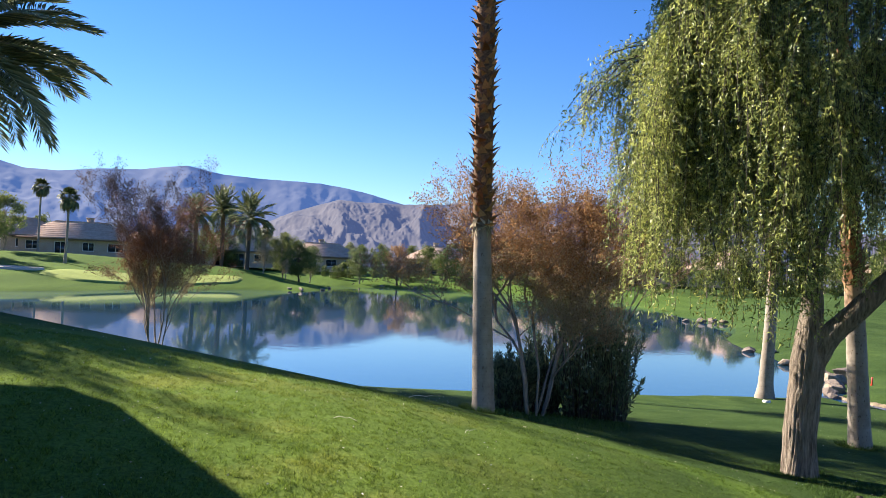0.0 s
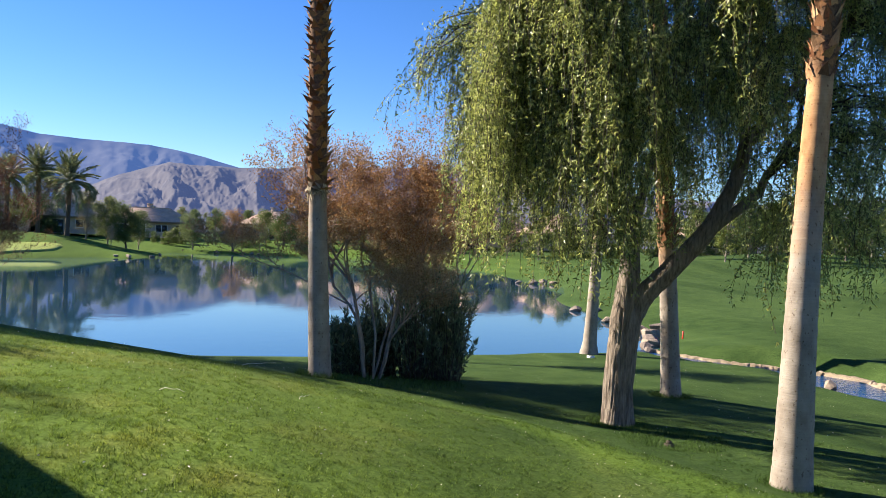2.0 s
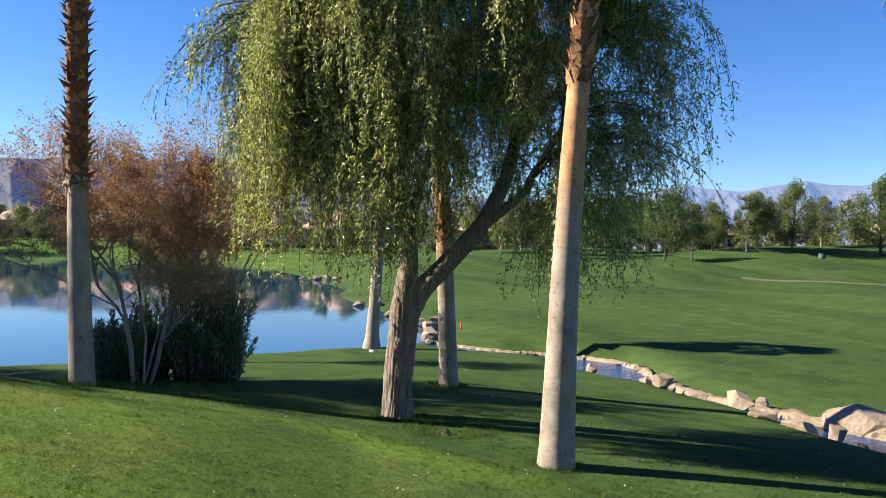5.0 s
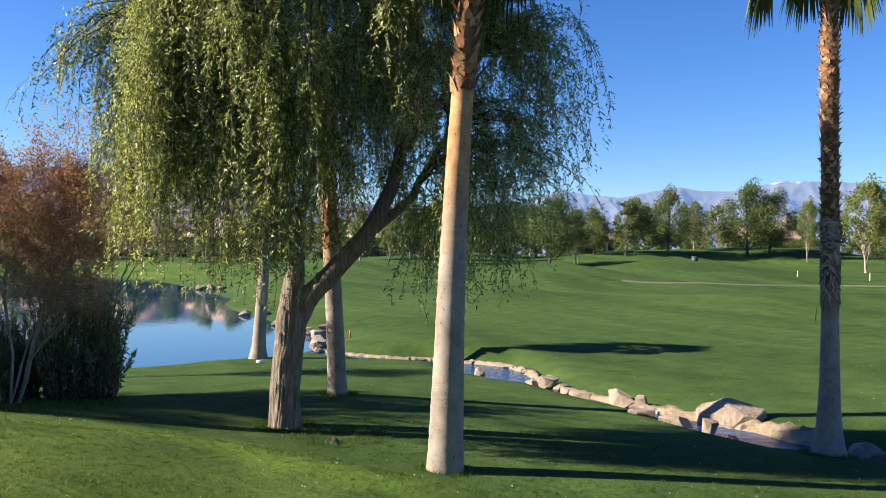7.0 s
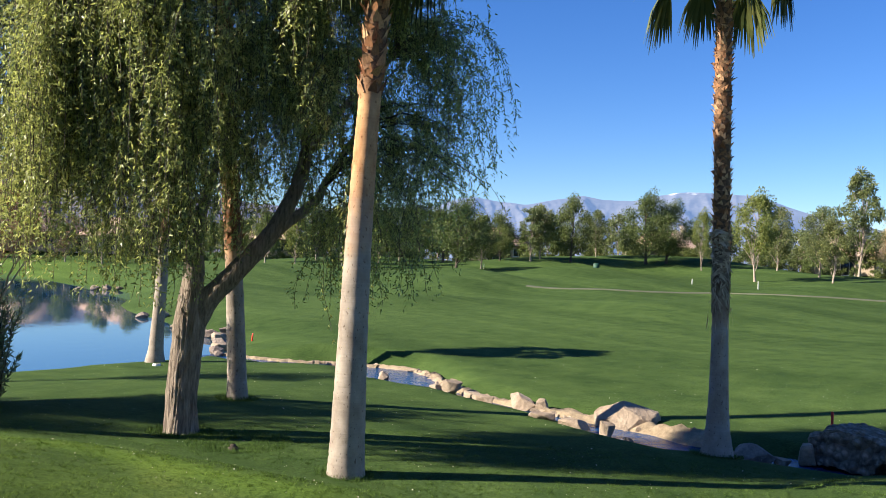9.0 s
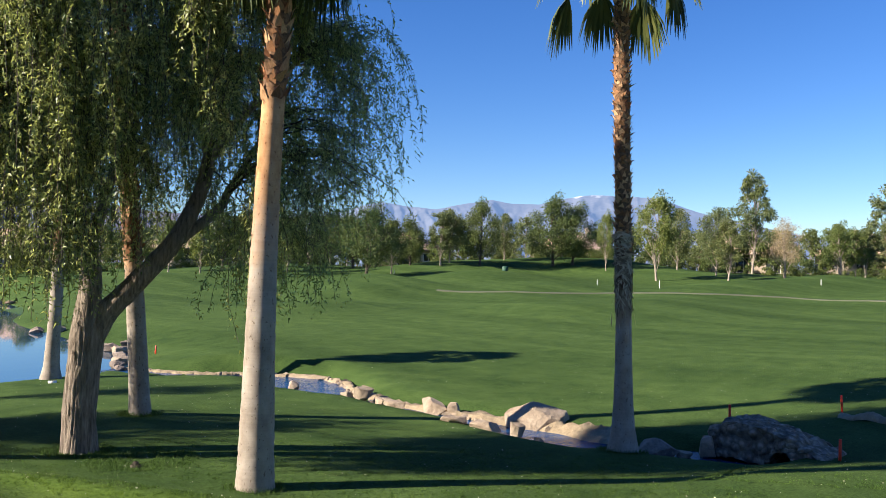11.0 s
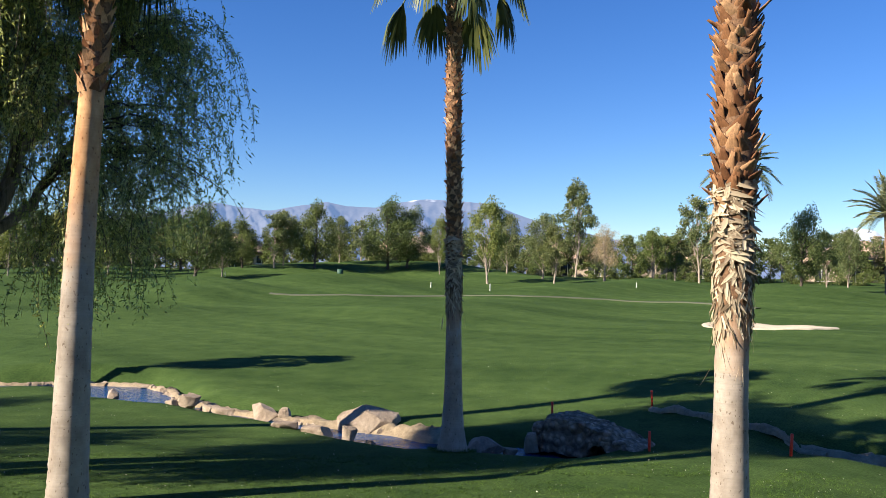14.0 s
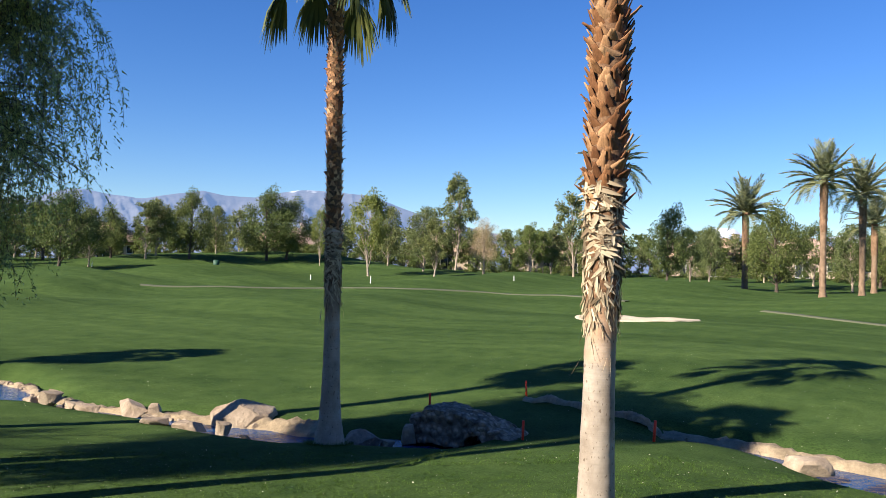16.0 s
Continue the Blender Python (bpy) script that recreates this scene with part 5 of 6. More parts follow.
for kind, az, d, tall, wide in (
        ("lime", -28.0, 112, 6.9, 1.2), ("round", -26.0, 140, 6.2, 0.9), ("lime", -16.0, 122, 6.0, 1.0), ("olive", -17.6, 124, 5.0, 1.0), ("dark", -15.0, 140, 6.2, 0.9), ("dark", -9.85, 113, 5.6, 0.85), ("olive", -11.0, 116, 6.5, 1.0), ("olive", -9.0, 120, 5.4, 0.9),
        ("bare", -12.2, 114, 5.2, 1.0), ("bare", -10.7, 110, 2.6, 0.9), ("olive", -5.75, 131, 6.2, 1.0), ("russet", -3.05, 129, 6.3, 1.1), ("round", -4.2, 140, 4.6, 1.0), ("round", -1.0, 138, 5.4, 1.1), ("dark", 0.3, 132, 5.0, 1.1),
        ("round", 2.4, 136, 5.6, 1.0), ("olive", 4.4, 130, 5.2, 1.0), ("dark", 6.6, 134, 5.0, 1.1), ("round", 9.0, 128, 5.6, 1.0), ("olive", 11.4, 124, 5.2, 1.0), ("dark", 13.4, 130, 5.6, 1.0),
        ("round", 15.6, 112, 5.0, 1.0), ("lime", 17.8, 104, 5.2, 1.0), ("dark", 19.8, 110, 5.4, 1.0), ("olive", 21.8, 100, 5.2, 1.0), ("round", 24.0, 106, 5.6, 1.0), ("lime", 26.2, 98, 5.4, 1.0),
        # trees at -29.8, -31.0 and -30.6 are unseen, added to cast shadows on the green
        ("dark", -22.0, 150, 5.4, 1.0), ("round", -20.2, 146, 5.0, 1.1), ("dark", -18.6, 150, 5.6, 1.0), ("dark", -29.8, 100, 7.0, 1.0), ("dark", -31.0, 96, 7.5, 1.0), ("round", -30.6, 107, 6.6, 1.0), ("lime", -33, 104, 6, 1.0), ("dark", -36, 110, 6, 1.0), ("bush", -23.4, 143, 2.2, 1.0),
        ("bush", -19.3, 141, 2.0, 1.0), ("bush", -14.2, 138, 2.2, 1.0), ("bush", -7.2, 136, 2.0, 1.0), ("bush", -6.4, 139, 2.4, 1.0), ("bush", -2.2, 134, 2.4, 1.2)):
    far_tree(kind, az, d, tall, LAKESIDE, wide)
for i in range(46):
    az = -30 + i * 1.2 + rnd.uniform(-0.5, 0.5)
    far_tree("bush", az, (141 if az < 12 else 114) + rnd.uniform(-4, 4), rnd.uniform(1.1, 2.3), "before the houses", rnd.uniform(0.6, 1.0), i)
for i in range(30):
    az = -31 + i * 1.9 + rnd.uniform(-0.6, 0.6)
    far_tree(rnd.choice(("far_round", "far_round", "far_olive", "far_olive")), az, rnd.uniform(158, 172), rnd.uniform(4.6, 6.4), "behind the houses", rnd.uniform(0.9, 1.3), i)


# ---- houses ----
def plate(xs, zs, holes, y0, y1):
    """An upright slab, in one piece, with openings cut through it."""
    v = [(a, y, c) for y in (y0, y1) for c in zs for a in xs]
    nx, nz = len(xs), len(zs)
    k = nx * nz
    solid = lambda i, j: 0 <= i < nx - 1 and 0 <= j < nz - 1 and (i, j) not in holes
    f = []
    for i in range(nx - 1):
        for j in range(nz - 1):
            if not solid(i, j):
                continue
            a, b2, c, d = j * nx + i, j * nx + i + 1, (j + 1) * nx + i + 1, (j + 1) * nx + i
            f += [(a, b2, c, d), (a + k, d + k, c + k, b2 + k)]
            for p, q, ii, jj in ((a, b2, i, j - 1), (b2, c, i + 1, j), (c, d, i, j + 1), (d, a, i - 1, j)):
                if not solid(ii, jj):
                    f.append((p, p + k, q + k, q))
    return v, f


def house(x, y, turn, w, d, seed, wall_h=2.7, z=None, label="low stucco house with a hipped tile roof", group="houses round the course", pitch=0.33):
    """A one-storey stucco house: walls with set-in windows, a hipped tiled roof, a chimney."""
    rng = random.Random(seed)
    z = ground_z(x, y) if z is None else z
    ob = thing("house", x, y, z - 0.1, label, "house", group)
    ob.matrix_world = pose(x, y, z - 0.1, 0, 0, turn)
    for name, a in (("front", 0), ("back", 180)):
        W, D = w, d
        m = pose(0, 0, 0, 0, 0, a)
        n = max(3, int(W // 3.2))
        step = W / n
        xs, holes, y0 = [-W / 2], set(), -D / 2
        for i in range(n):
            x0 = -W / 2 + i * step
            c, hw, tall = x0 + step / 2, step * rng.uniform(0.2, 0.32), rng.random() < 0.35
            xs += [c - hw, c + hw]
            holes |= {(2 * i + 1, 1)} | ({(2 * i + 1, 0)} if tall else set())
            s0, s1 = (0.0 if tall else 0.95), 2.2
            v, f = box(c - hw, y0 + 0.12, s0, c + hw, y0 + 0.15, s1)
            win = piece("window", mesh_of("window", v, f, GLASS), ob, m)
            v, f = plate([c - hw, c - hw + 0.07, c - 0.03, c + 0.03, c + hw - 0.07, c + hw], [s0, s0 + 0.07, s1 - 0.07, s1], {(1, 1), (3, 1)}, y0 + 0.06, y0 + 0.12)
            piece("frame", mesh_of("frame", v, f, WHITE), win)
        v, f = plate(xs + [W / 2], [0, 0.95, 2.2, wall_h], holes, y0, y0 + 0.25)
        piece("wall", mesh_of("wall", v, f, STUCCO), ob, m)
    for sx in (-1, 1):
        v, f = box(sx * w / 2 - 0.12, -d / 2 + 0.26, 0, sx * w / 2 + 0.12, d / 2 - 0.26, wall_h)
        piece("wall", mesh_of("wall", v, f, STUCCO), ob)
    o, rise, run = 0.7, d * pitch, w / 2 - d / 2 + 0.01
    parts = []
    rows = 9
    for side in range(4):
        for i in range(rows):
            k0, k1 = i / rows, (i + 1) / rows
            if side % 2 == 0:
                s = 1 if side == 0 else -1
                X0, X1 = (w / 2 + o) * (1 - k0) + max(run, 0) * k0, (w / 2 + o) * (1 - k1) + max(run, 0) * k1
                Y0, Y1 = (d / 2 + o) * (1 - k0), (d / 2 + o) * (1 - k1)
                v = [(-X0, -s * Y0, k0), (X0, -s * Y0, k0), (X1, -s * Y1, k1), (-X1, -s * Y1, k1)]
            else:
                s = 1 if side == 1 else -1
                X0, X1 = (w / 2 + o) * (1 - k0) + max(run, 0) * k0, (w / 2 + o) * (1 - k1) + max(run, 0) * k1
                Y0, Y1 = (d / 2 + o) * (1 - k0), (d / 2 + o) * (1 - k1)
                v = [(s * X0, -s * Y0, k0), (s * X0, s * Y0, k0), (s * X1, s * Y1, k1), (s * X1, -s * Y1, k1)]
            v = np.array(v) * [1, 1, rise] + [0, 0, wall_h - 0.05 + 0.05]
            lower = v.copy()
            lower[:2, 2] += 0.06
            down = lower[:2] - [0, 0, 0.06]
            parts.append((np.concatenate([lower, down]), np.array([(0, 1, 2, 3), (4, 5, 1, 0)])))
    v, f = join(parts)
    v, same = np.unique(np.round(v, 3), axis=0, return_inverse=True)
    f = same.reshape(-1)[f]
    roof = piece("roof", mesh_of("roof", v, f, TILE), ob, label="hipped roof of brown clay tiles")
    v, f = box(-w / 2 - o + 0.03, -d / 2 - o + 0.03, wall_h - 0.22, w / 2 + o - 0.03, d / 2 + o - 0.03, wall_h - 0.02)
    piece("eave", mesh_of("eave", v, f, TRIM), ob)
    cx = rng.uniform(-w / 4, w / 4)
    v, f = join([box(cx - 0.45, 0.6, wall_h, cx + 0.45, 1.5, wall_h + rise + 0.5), box(cx - 0.55, 0.5, wall_h + rise + 0.5, cx + 0.55, 1.6, wall_h + rise + 0.65)])
    piece("chimney", mesh_of("chimney", v, f, STUCCO), roof)
    return ob


for az, d, turn, w, dp in ((-27.6, 136, 20, 14, 8), (-23.7, 134, 12, 15, 8), (-18.4, 142, 10, 15, 8), (-14.4, 144, 5, 15, 8), (-8.3, 150, 8, 13, 7.5), (-0.2, 158, -5, 12, 8), (4.2, 150, -6, 15, 8), (7.8, 148, -8, 15, 8), (14, 136, -14, 14, 10),
                           (19.5, 132, -20, 13, 9), (29.3, 132, -30, 12, 9), (36.0, 136, -36, 12, 9), (43.6, 134, -42, 12, 9), (55.2, 126, -52, 12, 9), (66.3, 130, -64, 12, 9), (73.4, 130, -72, 12, 9), (84.3, 126, -84, 12, 9),
                           (89.5, 128, -88, 12, 9), (95.5, 124, -95, 12, 9), (101, 110, -100, 17, 11), (-33, 122, 28, 17, 11)):
    hx, hy = polar(az, d)
    house(hx, hy, turn, w, dp, int(d * 10), z=ground_z(hx, hy) + 0.15)

house(-5.22, -1.53, math.degrees(math.atan2(-0.795, 0.606)), 18.6, 8.6, 77, wall_h=3.3, z=1.8, label="stucco house with hipped roof beside the lawn", group="", pitch=0.24)
# unseen trees added left of view to cast the shade band over the lawn
for x, y, tall, wide in ((-17.2, 13.2, 10.1, 0.5), (-16.2, 14.9, 10.3, 0.5), (-15.3, 16.7, 10.1, 0.5), (-14.3, 18.4, 10.3, 0.48), (-13.6, 19.9, 9.8, 0.45), (-17.6, 14.3, 10.0, 0.55), (-16.6, 15.9, 10.2, 0.55), (-15.6, 17.7, 10.2, 0.55), (-14.8, 19.5, 10.0, 0.5)):
    far_tree("dark", math.degrees(math.atan2(x, y)), math.hypot(x, y), tall + 0.1 - ground_z(x, y), "beside the house", wide * 1.15)


# ---- rocks ----
def boulder_mesh(name, seed, material, cuts=15, fine=4, planes=None):
    """A rough block with flat broken faces and soft edges."""
    rng = np.random.default_rng(seed)
    bm = bmesh.new()
    bmesh.ops.create_icosphere(bm, subdivisions=fine, radius=1.0)
    planes = planes or [(unit(rng.normal(size=3)), rng.uniform(0.42, 0.78)) for _ in range(cuts)]
    for v in bm.verts:
        p = np.array(v.co)
        for n, d in planes:
            k = p @ n - d
            if k > 0:
                p = p - n * k * 0.99
        q = Vector(p)
        p = p * (1.2 + 0.04 * noise.noise(q * 3 + Vector((seed, 0, 0))) + 0.03 * noise.noise(q * 9 + Vector((0, seed, 0))))
        v.co = Vector(p)
    me = bpy.data.meshes.new(name)
    bm.to_mesh(me)
    bm.free()
    for p in me.polygons:
        p.use_smooth = True
    me.set_sharp_from_angle(angle=radians(20))
    me.materials.append(material)
    return me


ROCKS = [boulder_mesh("boulder", s, ROCK) for s in (1, 2, 3, 4, 5)] + [boulder_mesh("boulder", 23, ROCK, planes=[(unit(np.array(n)), d) for *n, d in (
    (0, -0.85, 0.5, 0.5), (0.4, -0.3, 0.86, 0.5), (-0.55, -0.35, 0.76, 0.5), (0.95, -0.2, 0.1, 0.72), (-0.9, -0.3, 0.2, 0.75), (0, 0.8, 0.5, 0.6), (0.5, -0.8, 0.1, 0.62), (-0.3, -0.9, -0.1, 0.6))])]
PEBBLES = [boulder_mesh("boulder", s, ROCK, 12, 2) for s in (31, 32, 33)]
SHADY = [boulder_mesh("boulder", s, DARK_ROCK) for s in (6, 7)]


def boulder(x, y, sx, sy, sz, turn, sink=0.3, kind=0, dark=False, tilt=0, small=False, label="pale weathered boulder at the stream's edge"):
    pool = PEBBLES if small else SHADY if dark else ROCKS
    ob = new("boulder", pool[kind % len(pool)])
    z = max(ground_z(x, y), 0.02)
    ob.matrix_world = pose(x, y, z + sz * (1 - 2 * sink), tilt, tilt * 0.6, turn) @ Matrix.Diagonal((sx, sy, sz, 1))
    return tagged(ob, label, "rock", "rocks by the water")


# bigger stones of the stream, from the lake upward
for x, y, sx, sy, sz, turn, sink, kind in (
        (12.72, 9.45, 0.58, 0.42, 0.4, -61.6, 0.35, 5), (12.48, 11.88, 0.257, 0.492, 0.214, -6, 0.3, 1), (12.53, 11.39, 0.171, 0.193, 0.214, 30, 0.3, 2), (11.85, 12.37, 0.171, 0.257, 0.139, 10, 0.3, 3),
        (12.15, 13.78, 0.235, 0.278, 0.203, 50, 0.3, 4), (12.42, 14.21, 0.171, 0.214, 0.235, 20, 0.25, 0), (12.75, 14.32, 0.128, 0.161, 0.182, 70, 0.2, 1), (11.99, 14.05, 0.161, 0.214, 0.107, 0, 0.35, 2), (12.04, 13.02, 0.161, 0.235, 0.118, 5, 0.35, 4),
        (11.48, 9.66, 0.257, 0.385, 0.139, 12, 0.3, 2), (11.23, 10.14, 0.161, 0.235, 0.107, 40, 0.3, 3), (11.66, 9.09, 0.118, 0.161, 0.214, 15, 0.25, 4), (11.7, 8.68, 0.086, 0.128, 0.086, 0, 0.3, 0), (12.75, 8.53, 0.128, 0.171, 0.15, 20, 0.3, 3),
        (12.32, 16.49, 0.171, 0.214, 0.15, 0, 0.25, 1), (11.74, 16.97, 0.171, 0.235, 0.171, 60, 0.3, 3), (13.51, 0, 0.321, 0.428, 0.214, 35, 0.3, 2),
        (12.48, 6.35, 0.107, 0.15, 0.107, 0, 0.3, 4)):
    boulder(x, y, sx, sy, sz, turn, sink, kind)
# this boulder's shade is put into its colour by the darker rock
boulder(12.35, 6.75, 0.26, 0.35, 0.23, 10, 0.25, 0, True, label="dark boulder in shade at the stream's edge")
for x, y, s, kind in ((13.8, 36.7, 0.36, 0), (14.35, 35.6, 0.42, 1), (14.1, 37.6, 0.3, 2), (13.35, 31.6, 0.42, 3), (12.9, 27.7, 0.45, 4), (13.1, 28.6, 0.3, 0), (12.5, 26.2, 0.5, 1), (12.0, 25.0, 0.42, 2), (11.6, 24.0, 0.4, 3),
                      (11.0, 23.2, 0.36, 4), (13.3, 27.0, 0.55, 2), (10.8, 22.6, 0.24, 0), (19.6, 62, 0.6, 2), (20.6, 62.6, 0.62, 4), (21.2, 61.5, 0.45, 3), (18.6, 62.4, 0.36, 0), (-9.2, 127.4, 0.5, 0), (-3.9, 125.6, 0.5, 1), (-3.0, 125.3, 0.4, 2), (-15.6, 92.2, 0.5, 1), (-17.0, 92.8, 0.4, 3),
                      (-14.2, 99.5, 0.4, 3), (-14.6, 108, 0.35, 4)):
    boulder(x, y, s * 0.85, s * 0.7, s * 0.5, x * 40 % 180, 0.3, kind, kind % 2 == 0, label="pale boulder on the lake's shore")
rng = np.random.default_rng(5)
for i in range(84):
    k = rng.uniform(0, 1)
    y = 14.8 + 6.0 * k if i < 34 else rng.uniform(-3, 2.2) if i < 46 else rng.uniform(7.6, 14)
    xs = float(stream_x(np.array(y)))
    w = float(np.interp(-y, [-s[1] for s in STREAM], [s[2] for s in STREAM]))
    boulder(xs + w + rng.uniform(0.0, 0.14), y, rng.uniform(0.04, 0.1), rng.uniform(0.05, 0.14), rng.uniform(0.03, 0.08), rng.uniform(0, 180), 0.3, i, small=True, label="small stone along the stream's edge")

# the far bank's sloping concrete lip, in two stretches: low between the stones, broad below the pool
x, y, nx, ny, w = ribbon([s[:2] for s in STREAM], [s[2] for s in STREAM], 420)
for lo, hi in ((7.3, 18.7), (-9.0, 2.5)):
    sel = (y > lo) & (y < hi)
    xx, yy, ax, ay, ww = x[sel], y[sel], nx[sel], ny[sel], w[sel]
    n = len(xx)
    wob = np.array([[noise.noise(Vector((q * 2.1, k * 0.7, 3.0))), noise.noise(Vector((q * 6.5, k * 1.3, 9.0))), noise.noise(Vector((q * 17.0, k * 2.0, 5.0)))] for k in range(7) for q in yy]).reshape(7, n, 3)
    broad = (1 + 0.45 * ease((8.8 - yy) / 0.6) * ease((yy - 5) / 1)) * (1 - 0.45 * ease((yy - 9.8) / 1.2))
    top = np.interp(yy, [-9, 0, 3, 4.6, 7.2, 8.4, 9.5, 12, 15.5, 18.7], [0.12, 0.12, 0.1, 0.08, 0.16, 0.17, 0.1, 0.08, 0.09, 0.05])
    rows = []
    for k, (out, up) in enumerate(((-0.08, -1.0), (-0.02, 0.05), (0.05, 0.5), (0.12, 0.92), (0.2, 1.05), (0.28, 1.0), (0.4, -0.4))):
        o = ww + out * broad + 0.045 * wob[k, :, 0] + 0.04 * wob[k, :, 1] + 0.03 * wob[k, :, 2]
        px, py = xx + ax * o, yy + ay * o
        z = water_z(yy) + 0.015 + top * up * (1 + 0.5 * wob[k, :, 0] + 0.6 * wob[k, :, 1]) + 0.035 * wob[k, :, 2]
        g = height(px, py)
        z = g - 0.07 if k == 6 else np.maximum(z, g + 0.012) if k > 1 else z
        rows.append(np.stack([px, py, z], 1))
    f = np.array([(k * n + i, k * n + i + 1, (k + 1) * n + i + 1, (k + 1) * n + i) for k in range(6) for i in range(n - 1)])
    tagged(new("stream_bank", mesh_of("stream_bank", np.concatenate(rows), f, BANK)), "rough sand-coloured concrete edge of the stream", "bank", kind="structure")


# the bank runs on, low and narrow, from the pool to the lake's stones
x, y, nx, ny, w = ribbon([(10.9, 22.75), (11.4, 21.7), (11.7, 20.95), (12.22, 20.2), (12.9, 19.55), (13.32, 18.95), (13.5, 18.4)], [0.11] * 7)
n = len(x)
rows = []
for out, up in ((-1.3, -0.4), (-1.0, 0.75), (-0.3, 1.0), (0.5, 0.9), (1.3, -0.4)):
    o = w * out + 0.025 * np.sin(y * 9) + 0.02 * np.sin(y * 23) + rng.normal(size=n) * 0.01
    rows.append(np.stack([x + nx * o, y + ny * o, np.maximum(height(x, y), water_z(y)) + up * (0.065 + 0.006 * np.sin(y * 8) + 0.008 * np.sin(y * 19) + rng.normal(size=n) * 0.008)], 1))
f = np.array([(k * n + i, k * n + i + 1, (k + 1) * n + i + 1, (k + 1) * n + i) for k in range(4) for i in range(n - 1)])
tagged(new("stream_bank", mesh_of("stream_bank", np.concatenate(rows), f, BANK, True)), "low sandy edge of the stream's narrow outlet", "bank", kind="structure")


# a low stone kerb across the grass from the rocks to the lower stream
x, y, nx, ny, w = ribbon([(16.6, 5.3), (16.2, 4.2), (15.75, 3.3), (15.45, 2.6), (15.3, 1.9)], [0.1] * 5)
n = len(x)
rows = []
for out, up in ((-1.2, -0.1), (-1.0, 0.7), (-0.3, 1.0), (0.5, 0.9), (1.2, -0.1)):
    o = w * out + 0.03 * np.sin(y * 11) + rng.normal(size=n) * 0.008
    rows.append(np.stack([x + nx * o, y + ny * o, height(x, y) + up * (0.1 + 0.025 * np.sin(y * 7) + rng.normal(size=n) * 0.008)], 1))
f = np.array([(k * n + i, k * n + i + 1, (k + 1) * n + i + 1, (k + 1) * n + i) for k in range(4) for i in range(n - 1)])
tagged(new("stone_kerb", mesh_of("stone_kerb", np.concatenate(rows), f, BANK, True)), "low rough stone kerb across the grass", "kerb", kind="structure")


MASONRY, nt, mb = shade("rough_stone_face", 0.95, 0, 0.2)
vo = nt.nodes.new("ShaderNodeTexVoronoi")
vo.inputs["Scale"].default_value = 9
gp = nt.nodes.new("ShaderNodeNewGeometry")
nt.links.new(gp.outputs["Position"], vo.inputs["Vector"])
stone = ramp(nt, grain(nt, 6, 5, 0.65), [(0.3, (0.14, 0.11, 0.09)), (0.7, (0.42, 0.34, 0.27))])
joint = ramp(nt, vo.outputs["Distance"], [(0.25, (1, 1, 1)), (0.6, (0.45, 0.43, 0.4))])
nt.links.new(mixed(nt, stone, joint, 0.8, "MULTIPLY"), mb.inputs["Base Color"])
bump(nt, mb, vo.outputs["Distance"], 1.0, -0.06)


def arch_rock(x, y, turn):
    """A rock-faced little bridge end: a long sloping boulder with an arched opening."""
    out = [(-1.0, 0.0), (-1.03, 0.22), (-0.9, 0.42), (-0.74, 0.47), (-0.66, 0.6), (-0.45, 0.63), (-0.1, 0.58), (0.3, 0.46), (0.62, 0.33), (0.9, 0.18), (1.0, 0.06), (1.0, 0.0), (0.5, 0.0)]
    arch = [(0.5 - 0.26 * (1 - math.cos(a)), 0.27 * math.sin(a)) for a in np.linspace(0.3, math.pi - 0.3, 8)]
    outline = out + arch + [(-0.02, 0.0)]
    r = np.random.default_rng(3)
    dense = []
    for (a, b2), (c, d) in zip(outline, outline[1:] + outline[:1]):
        n = max(1, int(math.hypot(c - a, d - b2) / 0.06))
        dense += [(a + (c - a) * k / n, b2 + (d - b2) * k / n) for k in range(n)]
    n = len(dense)
    bm = bmesh.new()
    depth = [(0.0, 0.93), (0.05, 1.0), (0.3, 1.0), (0.7, 0.97), (0.95, 0.8)]
    rings = []
    for yy, s in depth:
        ring = []
        for a, h in dense:
            q = Vector((a * 3, yy * 3, h * 3))
            k = 0.03 * noise.noise(q) + 0.018 * noise.noise(q * 3.1)
            ring.append(bm.verts.new((a * (0.5 + 0.5 * s) + k, yy + 0.05 * noise.noise(q * 1.7 + Vector((5, 0, 0))), h * s + k)))
        rings.append(ring)
    for p, q in zip(rings, rings[1:]):
        for i in range(n):
            bm.faces.new((p[i], p[(i + 1) % n], q[(i + 1) % n], q[i]))
    bm.faces.new(rings[0][::-1])
    bm.faces.new(rings[-1])
    bmesh.ops.triangulate(bm, faces=[f for f in bm.faces if len(f.verts) > 4])
    bmesh.ops.recalc_face_normals(bm, faces=bm.faces)
    for cuts in (2, 1):
        bmesh.ops.subdivide_edges(bm, edges=[e for e in bm.edges if e.calc_length() > 0.06], cuts=cuts, use_grid_fill=True)
    bmesh.ops.triangulate(bm, faces=[f for f in bm.faces if len(f.verts) > 4])
    bm.normal_update()
    for v in bm.verts:
        q = v.co * 5.0
        cell = noise.voronoi(q * 1.5)[0]
        v.co += v.normal * (0.045 * noise.noise(q) + 0.05 * min(cell[1] - cell[0], 0.5) + 0.02 * noise.noise(q * 3.7) - 0.012)
    me = bpy.data.meshes.new("bridge_rock")
    bm.to_mesh(me)
    bm.free()
    me.materials.append(MASONRY)
    ob = new("bridge_rock", me)
    ob.matrix_world = pose(x, y, 0.1, 0, 0, turn) @ Matrix.Diagonal((1.08, 1, 1, 1))
    tagged(ob, "long rough boulder with an arched opening over the stream", "rock")


arch_rock(12.72, 5.12, -97)
